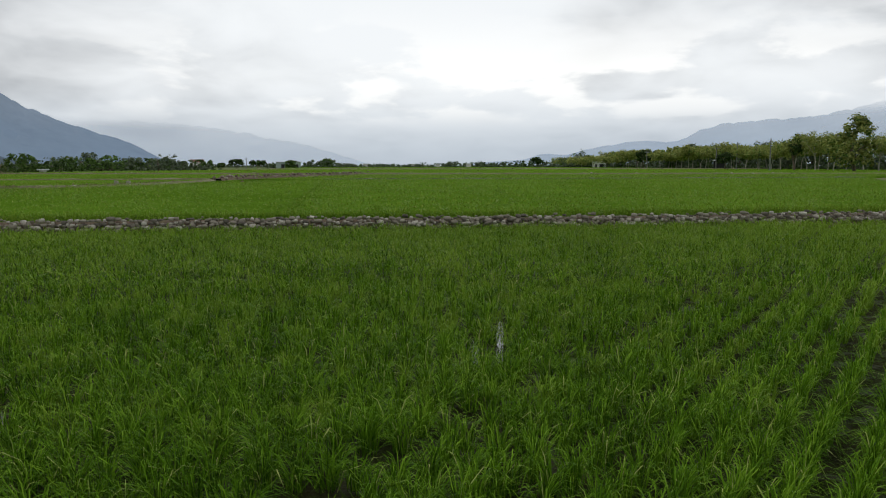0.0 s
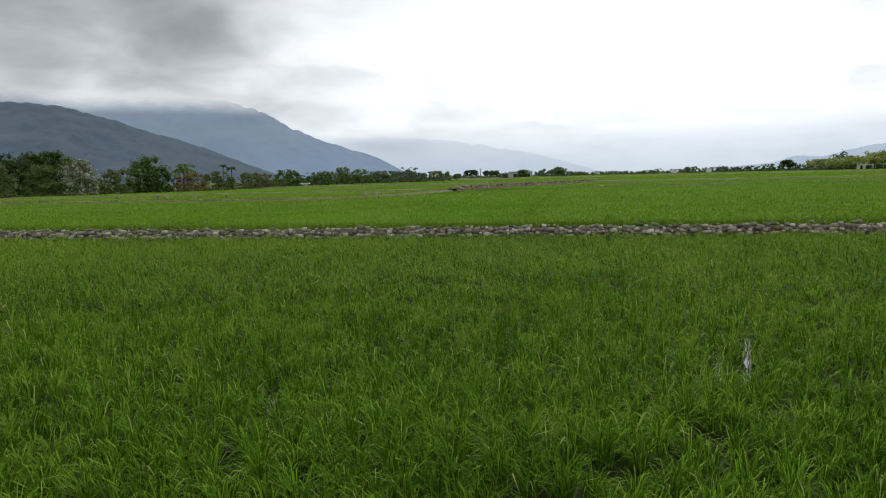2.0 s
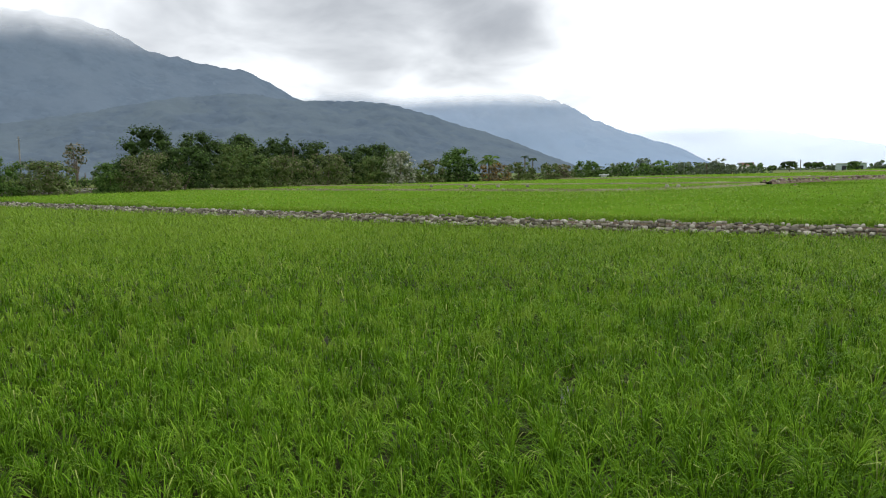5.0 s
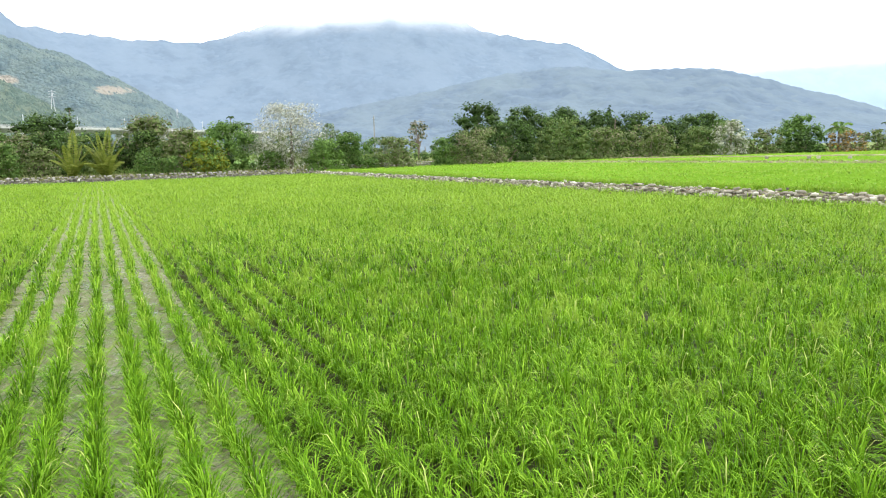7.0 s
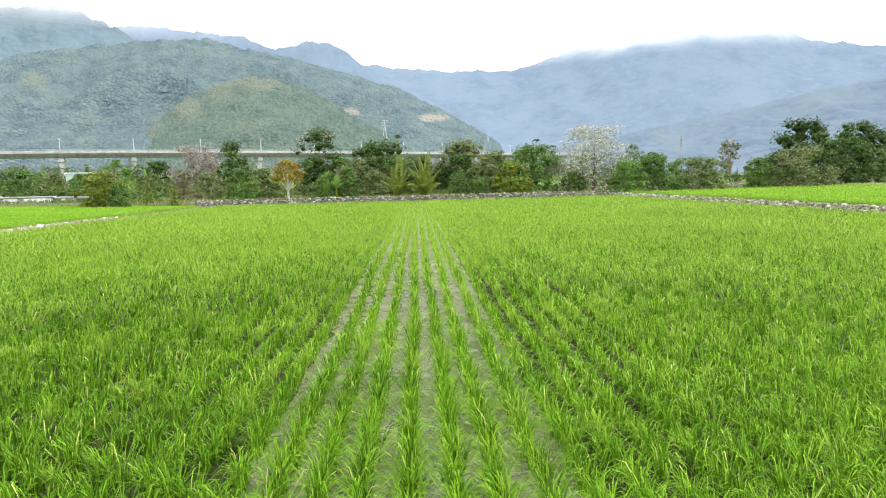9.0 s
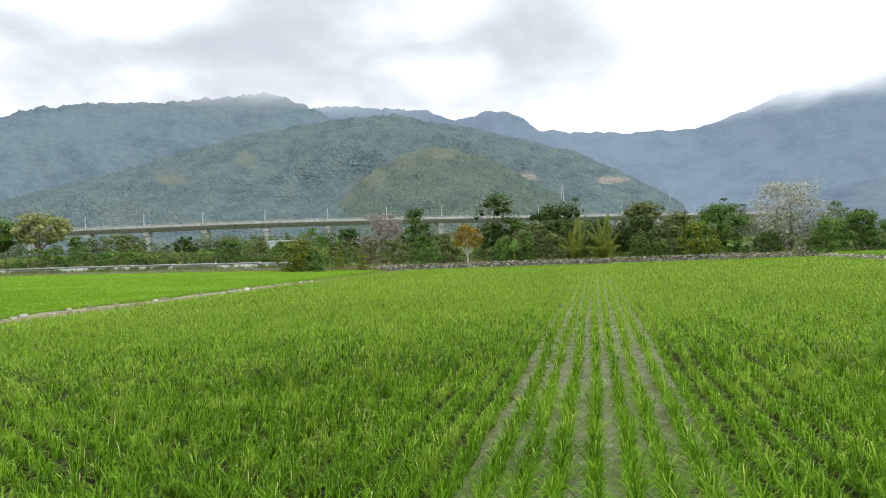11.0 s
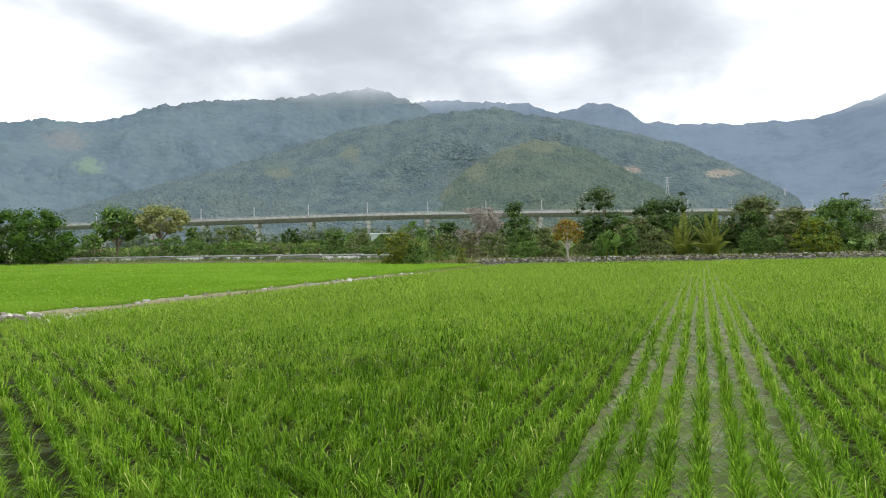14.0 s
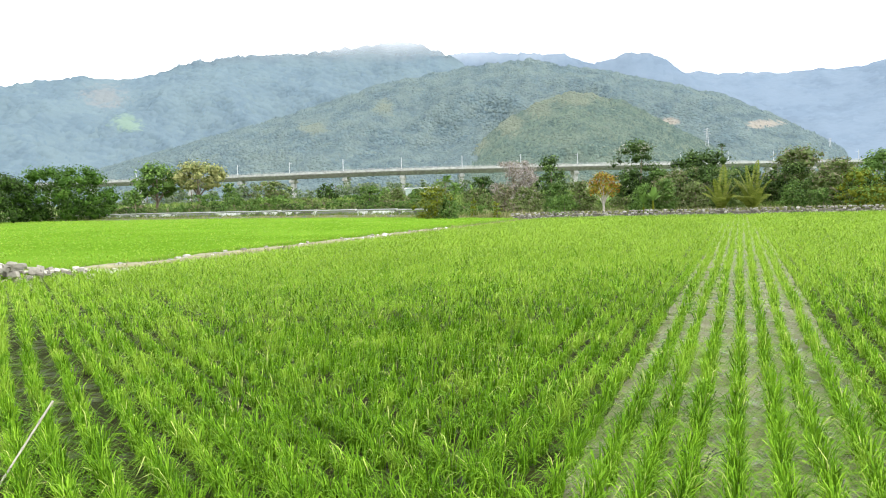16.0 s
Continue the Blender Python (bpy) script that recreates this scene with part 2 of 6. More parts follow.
LEAF = {
    "dark": leaf_material("dark_leaf", (0.016, 0.030, 0.008), (0.037, 0.067, 0.017), (0.076, 0.124, 0.030)),
    "mid": leaf_material("green_leaf", (0.030, 0.062, 0.013), (0.074, 0.138, 0.028), (0.145, 0.236, 0.052)),
    "bright": leaf_material("fresh_leaf", (0.055, 0.105, 0.021), (0.122, 0.215, 0.043), (0.209, 0.321, 0.074)),
    "olive": leaf_material("olive_leaf", (0.050, 0.076, 0.020), (0.108, 0.148, 0.042), (0.185, 0.236, 0.074)),
    "yellow": leaf_material("yellow_green_leaf", (0.060, 0.072, 0.006), (0.135, 0.158, 0.012), (0.250, 0.268, 0.028)),
    "autumn": leaf_material("orange_leaf", (0.120, 0.060, 0.010), (0.250, 0.130, 0.016), (0.330, 0.220, 0.040)),
    "dry": leaf_material("dry_brown_leaf", (0.090, 0.080, 0.048), (0.170, 0.150, 0.092), (0.270, 0.240, 0.150), 0.15),
    "white": leaf_material("white_blossom", (0.150, 0.156, 0.108), (0.325, 0.328, 0.255), (0.540, 0.532, 0.440), 0.2, 0.9),
    "pink": leaf_material("pale_pink_blossom", (0.150, 0.130, 0.115), (0.280, 0.242, 0.225), (0.430, 0.380, 0.360), 0.2, 0.9),
    "plantation": leaf_material("feathery_leaf", (0.162, 0.179, 0.047), (0.312, 0.334, 0.093), (0.455, 0.472, 0.153), 0.5),
    "lush": leaf_material("lush_leaf", (0.019, 0.048, 0.006), (0.048, 0.109, 0.013), (0.098, 0.180, 0.026)),
    "cream": leaf_material("pale_yellow_leaf", (0.150, 0.160, 0.055), (0.270, 0.280, 0.100), (0.400, 0.395, 0.170)),
    "palm": leaf_material("palm_leaflet", (0.081, 0.108, 0.016), (0.146, 0.181, 0.027), (0.216, 0.238, 0.054), 0.45),
    # leaf of far belts, paled and blued: distance haze is in its colour
    "far": leaf_material("hazy_leaf", (0.079, 0.103, 0.068), (0.137, 0.174, 0.107), (0.222, 0.260, 0.154), 0.3, 0.05),
}


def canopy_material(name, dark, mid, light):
    """Tree crowns of a wooded slope, with haze mixed into their colours."""
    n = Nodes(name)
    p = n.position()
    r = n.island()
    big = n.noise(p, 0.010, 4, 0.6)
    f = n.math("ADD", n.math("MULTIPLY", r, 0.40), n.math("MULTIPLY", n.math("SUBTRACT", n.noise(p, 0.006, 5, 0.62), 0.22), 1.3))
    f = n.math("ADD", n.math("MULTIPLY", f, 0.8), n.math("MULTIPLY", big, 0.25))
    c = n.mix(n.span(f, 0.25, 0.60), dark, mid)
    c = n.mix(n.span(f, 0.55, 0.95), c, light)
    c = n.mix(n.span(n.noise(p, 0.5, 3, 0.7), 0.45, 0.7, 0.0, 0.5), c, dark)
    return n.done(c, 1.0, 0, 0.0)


def hill_material(name, low, high, bare, cloud_lo, cloud_hi, grain, patches=(), relief=0.9, veil=0.0):
    """Wooded slope, haze in its colours and veil; its top fades out into cloud."""
    n = Nodes(name)
    p = n.position()
    a = n.cells(p, grain)
    crown = n.nt.nodes.new("ShaderNodeSeparateColor")
    n.put(crown.inputs[0], n.cells(p, grain, "Color"))
    b = n.noise(p, grain * 0.12, 6, 0.62)
    c = n.mix(crown.outputs[0], low, high)
    c = n.mix(n.span(crown.outputs[1], 0.80, 1.0, 0.0, 0.5), c, bare)
    c = n.mix(n.span(n.noise(p, grain * 0.30, 5, 0.65), 0.42, 0.62, 0.0, 0.6 if grain > 0.1 else 0.25), c, tuple(0.72 * k for k in low))
    c = n.mix(n.span(b, 0.40, 0.62, 0.0, 0.75), c, tuple(0.5 * (u + v) for u, v in zip(high, bare)))
    c = n.mix(n.span(n.noise(p, grain * 0.045, 3), 0.60, 0.68, 0.0, 0.35), c, bare)
    for az, el, half, flat, colour in patches:
        # a clearing of its own outline on the slope
        unit = n.nt.nodes.new("ShaderNodeVectorMath")
        unit.operation = "NORMALIZE"
        n.put(unit.inputs[0], p)
        e, q = radians(el), radians(az)
        off = n.nt.nodes.new("ShaderNodeVectorMath")
        off.operation = "SUBTRACT"
        n.put(off.inputs[0], unit.outputs[0])
        off.inputs[1].default_value = (-math.sin(q) * math.cos(e), math.cos(q) * math.cos(e), math.sin(e))
        wide = n.nt.nodes.new("ShaderNodeVectorMath")
        wide.operation = "MULTIPLY"
        n.put(wide.inputs[0], off.outputs[0])
        wide.inputs[1].default_value = (1, 1, flat)
        far = n.nt.nodes.new("ShaderNodeVectorMath")
        far.operation = "LENGTH"
        n.put(far.inputs[0], wide.outputs[0])
        edge = n.math("ADD", far.outputs["Value"], n.math("MULTIPLY", n.math("SUBTRACT", n.noise(p, 0.045, 6, 0.72), 0.5), half * 3.6))
        c = n.mix(n.span(edge, half * 0.45, half * 1.3, 0.62, 0.0), c, colour)
    n.bump(n.math("SUBTRACT", n.math("MULTIPLY", b, 2.0), n.math("MULTIPLY", a, 1.2)), relief, 3.6)
    n.done(c, 1.0, 0, 0.0)
    h = n.axis(p, 2)
    wisps = n.noise(p, 0.004, 6, 0.6)
    h = n.math("ADD", h, n.math("MULTIPLY", n.math("SUBTRACT", wisps, 0.5), (cloud_hi - cloud_lo) * 0.55))
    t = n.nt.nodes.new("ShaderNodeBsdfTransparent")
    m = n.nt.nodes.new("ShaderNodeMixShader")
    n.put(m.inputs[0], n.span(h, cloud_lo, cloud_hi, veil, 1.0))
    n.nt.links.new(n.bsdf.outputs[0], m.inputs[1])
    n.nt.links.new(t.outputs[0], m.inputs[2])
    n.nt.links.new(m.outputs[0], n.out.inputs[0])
    return n.mat


# ---- mesh helpers ----


def mesh_object(name, verts, faces, material, parent=None, label="", smooth=False):
    """One mesh object from arrays: verts (n, 3), faces a list of index arrays, each of one width."""
    me = bpy.data.meshes.new(name)
    verts = np.asarray(verts, dtype=np.float32).reshape(-1, 3)
    faces = [np.asarray(f, dtype=np.int32) for f in faces if len(f)]
    me.vertices.add(len(verts))
    me.vertices.foreach_set("co", verts.ravel())
    loops = np.concatenate([f.ravel() for f in faces])
    sizes = np.concatenate([np.full(len(f), f.shape[1], dtype=np.int32) for f in faces])
    me.loops.add(len(loops))
    me.loops.foreach_set("vertex_index", loops)
    me.polygons.add(len(sizes))
    me.polygons.foreach_set("loop_start", np.concatenate([[0], np.cumsum(sizes)[:-1]]).astype(np.int32))
    me.polygons.foreach_set("use_smooth", np.full(len(sizes), smooth))
    me.update(calc_edges=True)
    me.materials.append(material)
    ob = new(name, me)
    if parent is not None:
        ob.parent = parent
    if label:
        tagged(ob, label)
    return ob


def part(name, bm, material, parent, label="", smooth=False):
    me = bpy.data.meshes.new(name)
    bm.to_mesh(me)
    bm.free()
    for f in me.polygons:
        f.use_smooth = smooth
    me.materials.append(material)
    ob = new(name, me)
    ob.parent = parent
    if label:
        tagged(ob, label)
    return ob


def thing(name, place, label, category, group="", turn=0.0):
    e = new(name)
    e.matrix_world = Matrix.Translation(place) @ pose(0, 0, 0, 0, 0, turn)
    return tagged(e, label, category, group)


def box(bm, sx, sy, sz, at=(0, 0, 0), turn=0.0, bevel=0.0):
    m = Matrix.Translation(at) @ pose(0, 0, 0, 0, 0, turn) @ Matrix.Diagonal((sx, sy, sz, 1))
    g = bmesh.ops.create_cube(bm, size=1, matrix=m)
    if bevel:
        es = list({e for v in g["verts"] for e in v.link_edges})
        bmesh.ops.bevel(bm, geom=es, offset=bevel, segments=1, affect="EDGES")


def tube(points, radii, sides=6):
    """Vertices and quads of a tapering tube along points."""
    pts = np.asarray(points, float)
    v, f = [], []
    for i, p in enumerate(pts):
        d = pts[min(i + 1, len(pts) - 1)] - pts[max(i - 1, 0)]
        d /= np.linalg.norm(d) + 1e-9
        a = np.cross(d, (0.31, 0.95, 0.05))
        a /= np.linalg.norm(a)
        b = np.cross(d, a)
        for k in range(sides):
            w = 2 * math.pi * k / sides
            v.append(p + radii[i] * (math.cos(w) * a + math.sin(w) * b))
    for i in range(len(pts) - 1):
        for k in range(sides):
            k2 = (k + 1) % sides
            f.append((i * sides + k, i * sides + k2, (i + 1) * sides + k2, (i + 1) * sides + k))
    return np.array(v), np.array(f)


def join(pieces):
    vs, fs, base = [], [], 0
    for v, f in pieces:
        vs.append(v)
        fs.append(np.asarray(f) + base)
        base += len(v)
    return np.concatenate(vs), np.concatenate(fs)


def place_at(az, d, z=0.0):
    a = radians(az)
    return Vector((-d * math.sin(a), d * math.cos(a), z))


# ---- the lie of the land ----
BUND_AZ = 144.0
BUND_DIR = np.array([-math.sin(radians(BUND_AZ)), math.cos(radians(BUND_AZ))])
BUND_IN = np.array([BUND_DIR[1], -BUND_DIR[0]])          # points into the paddy
if BUND_IN @ np.array([-1.0, 0.3]) < 0:
    BUND_IN = -BUND_IN
WALL_LINE = [(-64.0, 17.3), (-40.0, 17.2), (-26.0, 17.3), (-18.0, 17.5), (-10.5, 17.9), (-5.2, 18.7), (0.3, 19.2), (6.9, 20.1), (13.4, 21.3), (18.0, 22.4)]
FAR_X = -62.5
LEFT_Y = -17.4


def wall_y(x):
    return np.interp(x, [p[0] for p in WALL_LINE], [p[1] for p in WALL_LINE])


def left_rise(y):
    """Height of the paddy beyond the low stone bund."""
    return 0.06 + 0.78 * (1 - np.exp(-np.maximum(LEFT_Y - y, 0) / 26.0))


def upper_rise(x, y):
    """Height of the paddies beyond the dry-stone wall."""
    over = np.maximum(y - wall_y(x), 0)
    return 0.32 + 0.85 * (1 - np.exp(-over / 170.0))


def land(x, y):
    """Height of the open ground outside the paddies."""
    x, y = np.asarray(x, float), np.asarray(y, float)
    d = np.hypot(x, y)
    z = np.where(y > wall_y(x), upper_rise(x, y) - 0.02, np.where(y < LEFT_Y, left_rise(y) - 0.02, 0.0))
    west = np.maximum(-x - 68.0, 0)
    share = np.clip((80.0 - y) / 90.0, 0, 1)
    z = z + share * (0.55 * np.clip(west / 6.0, 0, 1) + 0.018 * np.minimum(west, 700))
    return z + 0.0 * d


def build_ground():
    rings = np.concatenate([np.linspace(0.0, 60, 31)[1:], np.geomspace(64, 4800, 70)])
    n = 180
    ang = np.linspace(0, 2 * math.pi, n, endpoint=False)
    X, Y = np.outer(rings, -np.sin(ang)), np.outer(rings, np.cos(ang))
    Z = land(X, Y)
    inside = (X > -68) & (np.hypot(X, Y) < 110) & (Y < wall_y(X) + 5) & (Y > LEFT_Y - 5)
    Z = Z - np.where(inside, 0.32, 0.05)
    jitter = np.random.default_rng(5).normal(0, 0.05, Z.shape) * np.clip((np.hypot(X, Y) - 75) / 40, 0, 1)
    v = np.stack([X, Y, Z + jitter], -1).reshape(-1, 3)
    v = np.concatenate([v, [[0, 0, -0.3]]])
    m = len(rings)
    i, k = np.meshgrid(np.arange(m - 1), np.arange(n), indexing="ij")
    k2 = (k + 1) % n
    quads = np.stack([i * n + k, i * n + k2, (i + 1) * n + k2, (i + 1) * n + k], -1).reshape(-1, 4)
    k = np.arange(n)
    tris = np.stack([np.full(n, len(v) - 1), (k + 1) % n, k], -1)
    ob = mesh_object("ground", v, [quads, tris], GROUND, smooth=True)
    tagged(ob, "flat valley floor of rough grass and bare soil", "ground", kind="structure")


build_ground()


def bund_x(y):
    """x of the near edge of the paddy at y."""
    return np.asarray(y) * BUND_DIR[0] / BUND_DIR[1]


def main_sheet():
    ys = np.linspace(LEFT_Y, 22.0, 60)
    xs = np.linspace(0, 1, 40)
    lo, hi = np.full(60, FAR_X), bund_x(ys) - 0.02
    T = np.repeat(xs[None], 60, 0)
    X = lo[:, None] * (1 - T) + hi[:, None] * T
    Y = np.minimum(np.repeat(ys[:, None], 40, 1), wall_y(X))
    v = np.stack([X, Y, np.zeros_like(X)], -1).reshape(-1, 3)
    i, k = np.meshgrid(np.arange(59), np.arange(39), indexing="ij")
    a = i * 40 + k
    f = np.stack([a, a + 1, a + 41, a + 40], -1).reshape(-1, 4)
    ob = mesh_object("paddy_mud", v, [f], SHADED_MUD)
    tagged(ob, "wet brown mud of the flooded rice paddy, darkened for shade", "mud", kind="structure")


main_sheet()


def pale_strip():
    """The lighter mud of the few rows in the middle of the paddy, without painted shade."""
    xs = np.linspace(FAR_X + 0.3, -2.75, 180)
    rng = np.random.default_rng(8)
    v = []
    for x in xs:
        for y in (-1.10 + rng.normal(0, 0.03), -0.3, 0.3, 0.94 + rng.normal(0, 0.03)):
            v.append((x, y, 0.005))
    f = [(4 * i + k, 4 * i + k + 1, 4 * i + k + 5, 4 * i + k + 4) for i in range(179) for k in range(3)]
    ob = mesh_object("pale_mud", v, [f], MUD)
    tagged(ob, "light olive-grey mud between rice rows, left unshaded", "mud", kind="structure")


pale_strip()


def headland():
    """The strip of wet mud along the near bank, in the colour darkened for shade."""
    s = np.linspace(-20.8, 26.5, 60)
    v = []
    for t in s:
        for q in (-0.02, 2.3 + 0.25 * math.sin(t * 1.7) + 0.15 * math.sin(t * 4.1)):
            P = t * BUND_DIR + q * BUND_IN
            v.append((P[0], P[1], 0.006))
    f = [(2 * i, 2 * i + 1, 2 * i + 3, 2 * i + 2) for i in range(len(s) - 1)]
    ob = mesh_object("headland_mud", v, [f], SHADED_MUD)
    tagged(ob, "wet mud of the headland along the bank, darkened for shade", "mud", kind="structure")


headland()


def bund():
    """The earth bank at the near edge of the paddy, on which the viewer stands."""
    rng = np.random.default_rng(3)
    s = np.linspace(-24, 30, 120)
    prof = [(0.0, -0.10), (-0.10, 0.10), (-0.25, 0.16), (-0.9, 0.18), (-1.3, 0.05), (-1.5, -0.2)]
    v = []
    for t in s:
        for off, h in prof:
            p = t * BUND_DIR + BUND_IN * (off - 0.08 + rng.normal(0, 0.012))
            v.append((p[0], p[1], h + rng.normal(0, 0.012)))
    m = len(prof)
    f = [(i * m + k, i * m + k + 1, (i + 1) * m + k + 1, (i + 1) * m + k) for i in range(len(s) - 1) for k in range(m - 1)]
    ob = mesh_object("paddy_bund", v, [f], SOIL, smooth=True)
    tagged(ob, "low earth bank along the near edge of the paddy", "bank", kind="structure")


bund()

# ---- rice ----
def blades(base, tip_xy, height, width, turn, segments):
    """Arching leaf blades. base (n, 3), tip_xy (n, 2) sideways reach, height, width, turn of the flat side."""
    n = len(base)
    levels = np.linspace(0, 1, segments + 1)
    side = np.stack([np.cos(turn), np.sin(turn), np.zeros(n)], -1)
    verts = []
    for j, u in enumerate(levels):
        reach = u ** 1.9
        k = np.clip(np.hypot(tip_xy[:, 0], tip_xy[:, 1]) / (height + 1e-6), 0, 1.5)
        rise = u * (1 + 0.5 * k) - 1.32 * k * u ** 2.6
        c = base.copy()
        c[:, :2] += tip_xy * reach
        c[:, 2] += height * rise
        w = width * (1.0 - 0.15 * u if u < 1 else 0)
        if j < segments:
            verts += [c - side * (w * 0.5)[:, None], c + side * (w * 0.5)[:, None]]
        else:
            verts.append(c)
    if segments == 1:
        # far leaves: one kite each, widest in its upper part
        mid, end = base.copy(), base.copy()
        mid[:, :2] += tip_xy * 0.45
        mid[:, 2] += height * 0.72
        end[:, :2] += tip_xy
        end[:, 2] += height * (1 - 0.40 * k)
        w = side * (width * 0.5)[:, None]
        V = np.stack([base, mid + w, end, mid - w], 1)
        return V.reshape(-1, 3), (np.arange(n) * 4)[:, None] + np.arange(4)[None], np.zeros((0, 3), int)
    V = np.stack(verts, 1)
    m = V.shape[1]
    off = (np.arange(n) * m)[:, None]
    quads = [off + np.array([[2 * j, 2 * j + 1, 2 * j + 3, 2 * j + 2]]) for j in range(segments - 1)]
    tris = off + np.array([[m - 3, m - 2, m - 1]])
    q = np.concatenate(quads) if quads else np.zeros((0, 4), int)
    return V.reshape(-1, 3), q, tris


def tufts(name, centres, per, height, reach, width, segments, material, seed, label, spread=0.05, squeeze=1.0, lift=0.0):
    """One object of many tufts. centres (n, 4 or 5): x, y, z, size, row heading; squeeze: how far plants keep within their row."""
    if not len(centres):
        return None
    rng = np.random.default_rng(seed)
    c = np.repeat(centres, per, 0)
    n = len(c)
    a = rng.uniform(0, 2 * math.pi, n)
    r = rng.uniform(0, 1, n) ** 0.7
    size = c[:, 3]
    base = np.stack([c[:, 0] + spread * size * r * np.cos(a), c[:, 1] + spread * size * r * np.sin(a), c[:, 2]], -1)
    if centres.shape[1] > 4:
        squeeze = squeeze * c[:, 5]
        across = np.stack([-np.sin(c[:, 4]), np.cos(c[:, 4])], -1)
        off = base[:, :2] - c[:, :2]
        base[:, :2] -= across * ((off * across).sum(1) * (1 - squeeze))[:, None]
    lean = reach * size * (0.38 + rng.uniform(0, 1, n) ** 1.2)
    a2 = a + rng.normal(0, 0.6, n)
    tip = np.stack([np.cos(a2) * lean, np.sin(a2) * lean], -1)
    if centres.shape[1] > 4:
        tip -= across * ((tip * across).sum(1) * (1 - squeeze))[:, None]
    h = height * size * rng.uniform(0.50, 1.10, n)
    stem = lift * rng.uniform(0, 1, n)
    base[:, 2] += h * stem
    h = h * (1 - 0.8 * stem)
    w = width * rng.uniform(0.7, 1.25, n)
    V, q, t = blades(base, tip, h, w, a2 + math.pi / 2 + rng.normal(0, 0.5, n), segments)
    ob = mesh_object(name, V, [q, t], material)
    return tagged(ob, label, "rice", kind="stuff")


# narrow wet gaps between plants, where the sky shows in the water: azimuth, nearest and furthest distance
POOLS = [(-5.5, 6.5, 8.4), (-3.6, 6.6, 7.6), (-25.3, 8.6, 9.8), (30.6, 5.7, 6.2)]


def clear_of_pools(x, y):
    keep = np.ones(len(x), bool)
    for az, d0, d1 in POOLS:
        a = radians(az)
        along = -x * math.sin(a) + y * math.cos(a)
        aside = x * math.cos(a) + y * math.sin(a)
        keep &= ~((np.abs(aside) < 0.035) & (along > d0 - 0.05) & (along < d1 + 0.05))
    return keep


def planted_rows():
    """Plants of the paddy: rows along x, and a headland of rows along the near bank.
    x, y, z, size, heading of the row, how far the plant may reach across its row."""
    rng = np.random.default_rng(11)
    out = []
    for y0 in np.arange(-0.08 - 67 * 0.255, 21.8, 0.255):
        phase = rng.uniform(0, 6)
        x_end = float(bund_x(y0))
        xs = np.arange(FAR_X + 0.4, x_end, 0.170)
        xs = xs + rng.normal(0, 0.028, len(xs))
        drift = 0.012 * np.sin(xs * 0.21 + phase) + 0.012 * np.sin(xs * 0.53 + 2 * phase)
        ys = y0 + drift + rng.normal(0, 0.012, len(xs))
        inner = (np.stack([xs, ys], -1) @ BUND_IN)
        keep = (inner > 2.75 + 0.15 * np.sin(y0 * 9)) & (ys < wall_y(xs) - 0.22)
        size = rng.normal(1.0, 0.10, len(xs))
        strip = np.clip((1.25 - np.abs(ys)) / 0.6, 0, 1)
        size *= 1.04 - 0.02 * strip - 0.10 * strip * (xs < -10)
        size *= 1 - 0.30 * np.clip((LEFT_Y + 2.6 - ys) / 2.0, 0, 1)
        size *= 1 + 0.15 * np.clip((ys - wall_y(xs) + 5.0) / 4.0, 0, 1)
        keep &= (rng.uniform(0, 1, len(xs)) > 0.02) & clear_of_pools(xs, ys)
        reach = 0.66 + 0.26 * strip - 0.30 * strip * (xs < -9) + 0.20 * np.clip((np.abs(ys) - 4.0) / 4.0, 0, 1)
        out.append(np.stack([xs, ys, np.zeros(len(xs)), size, np.zeros(len(xs)), reach], -1)[keep])
    for p0 in np.arange(0.10, 2.75, 0.265):
        s = np.arange(-27, 27, 0.160)
        s = s + rng.normal(0, 0.03, len(s))
        q = p0 + 0.03 * np.sin(s * 0.4 + p0 * 5) + rng.normal(0, 0.02, len(s))
        P = s[:, None] * BUND_DIR + q[:, None] * BUND_IN
        keep = (P[:, 1] > LEFT_Y + 0.4) & (P[:, 1] < wall_y(P[:, 0]) - 0.22) & (rng.uniform(0, 1, len(s)) > 0.03)
        out.append(np.stack([P[:, 0], P[:, 1], np.zeros(len(s)), rng.normal(1.10, 0.1, len(s)),
                             np.full(len(s), math.atan2(BUND_DIR[1], BUND_DIR[0])), np.full(len(s), 0.66)], -1)[keep])
    return np.concatenate(out)


ROWS = planted_rows()
FAR_OFF = np.hypot(ROWS[:, 0], ROWS[:, 1]) * np.random.default_rng(12).normal(1.0, 0.07, len(ROWS))
RICE_LABEL = "fresh green young rice planted in rows on wet mud"
# further off, more and more plants take the lit leaf colour, brightness painted in
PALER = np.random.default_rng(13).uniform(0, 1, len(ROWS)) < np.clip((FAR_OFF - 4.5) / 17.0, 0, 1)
RINGS = [(0.0, 6.2, 70, 0.30, 0.21, 0.0060, 3, 0.058, 1.0, 0.10), (6.2, 11.0, 38, 0.29, 0.20, 0.0085, 2, 0.055, 1.0, 0.15),
         (11.0, 22.0, 18, 0.30, 0.26, 0.0135, 1, 0.070, 0.95, 0.5), (22.0, 34.0, 7, 0.30, 0.28, 0.026, 1, 0.10, 1.0, 0.7),
         (34.0, 1e3, 7, 0.30, 0.30, 0.040, 1, 0.13, 1.0, 0.75)]
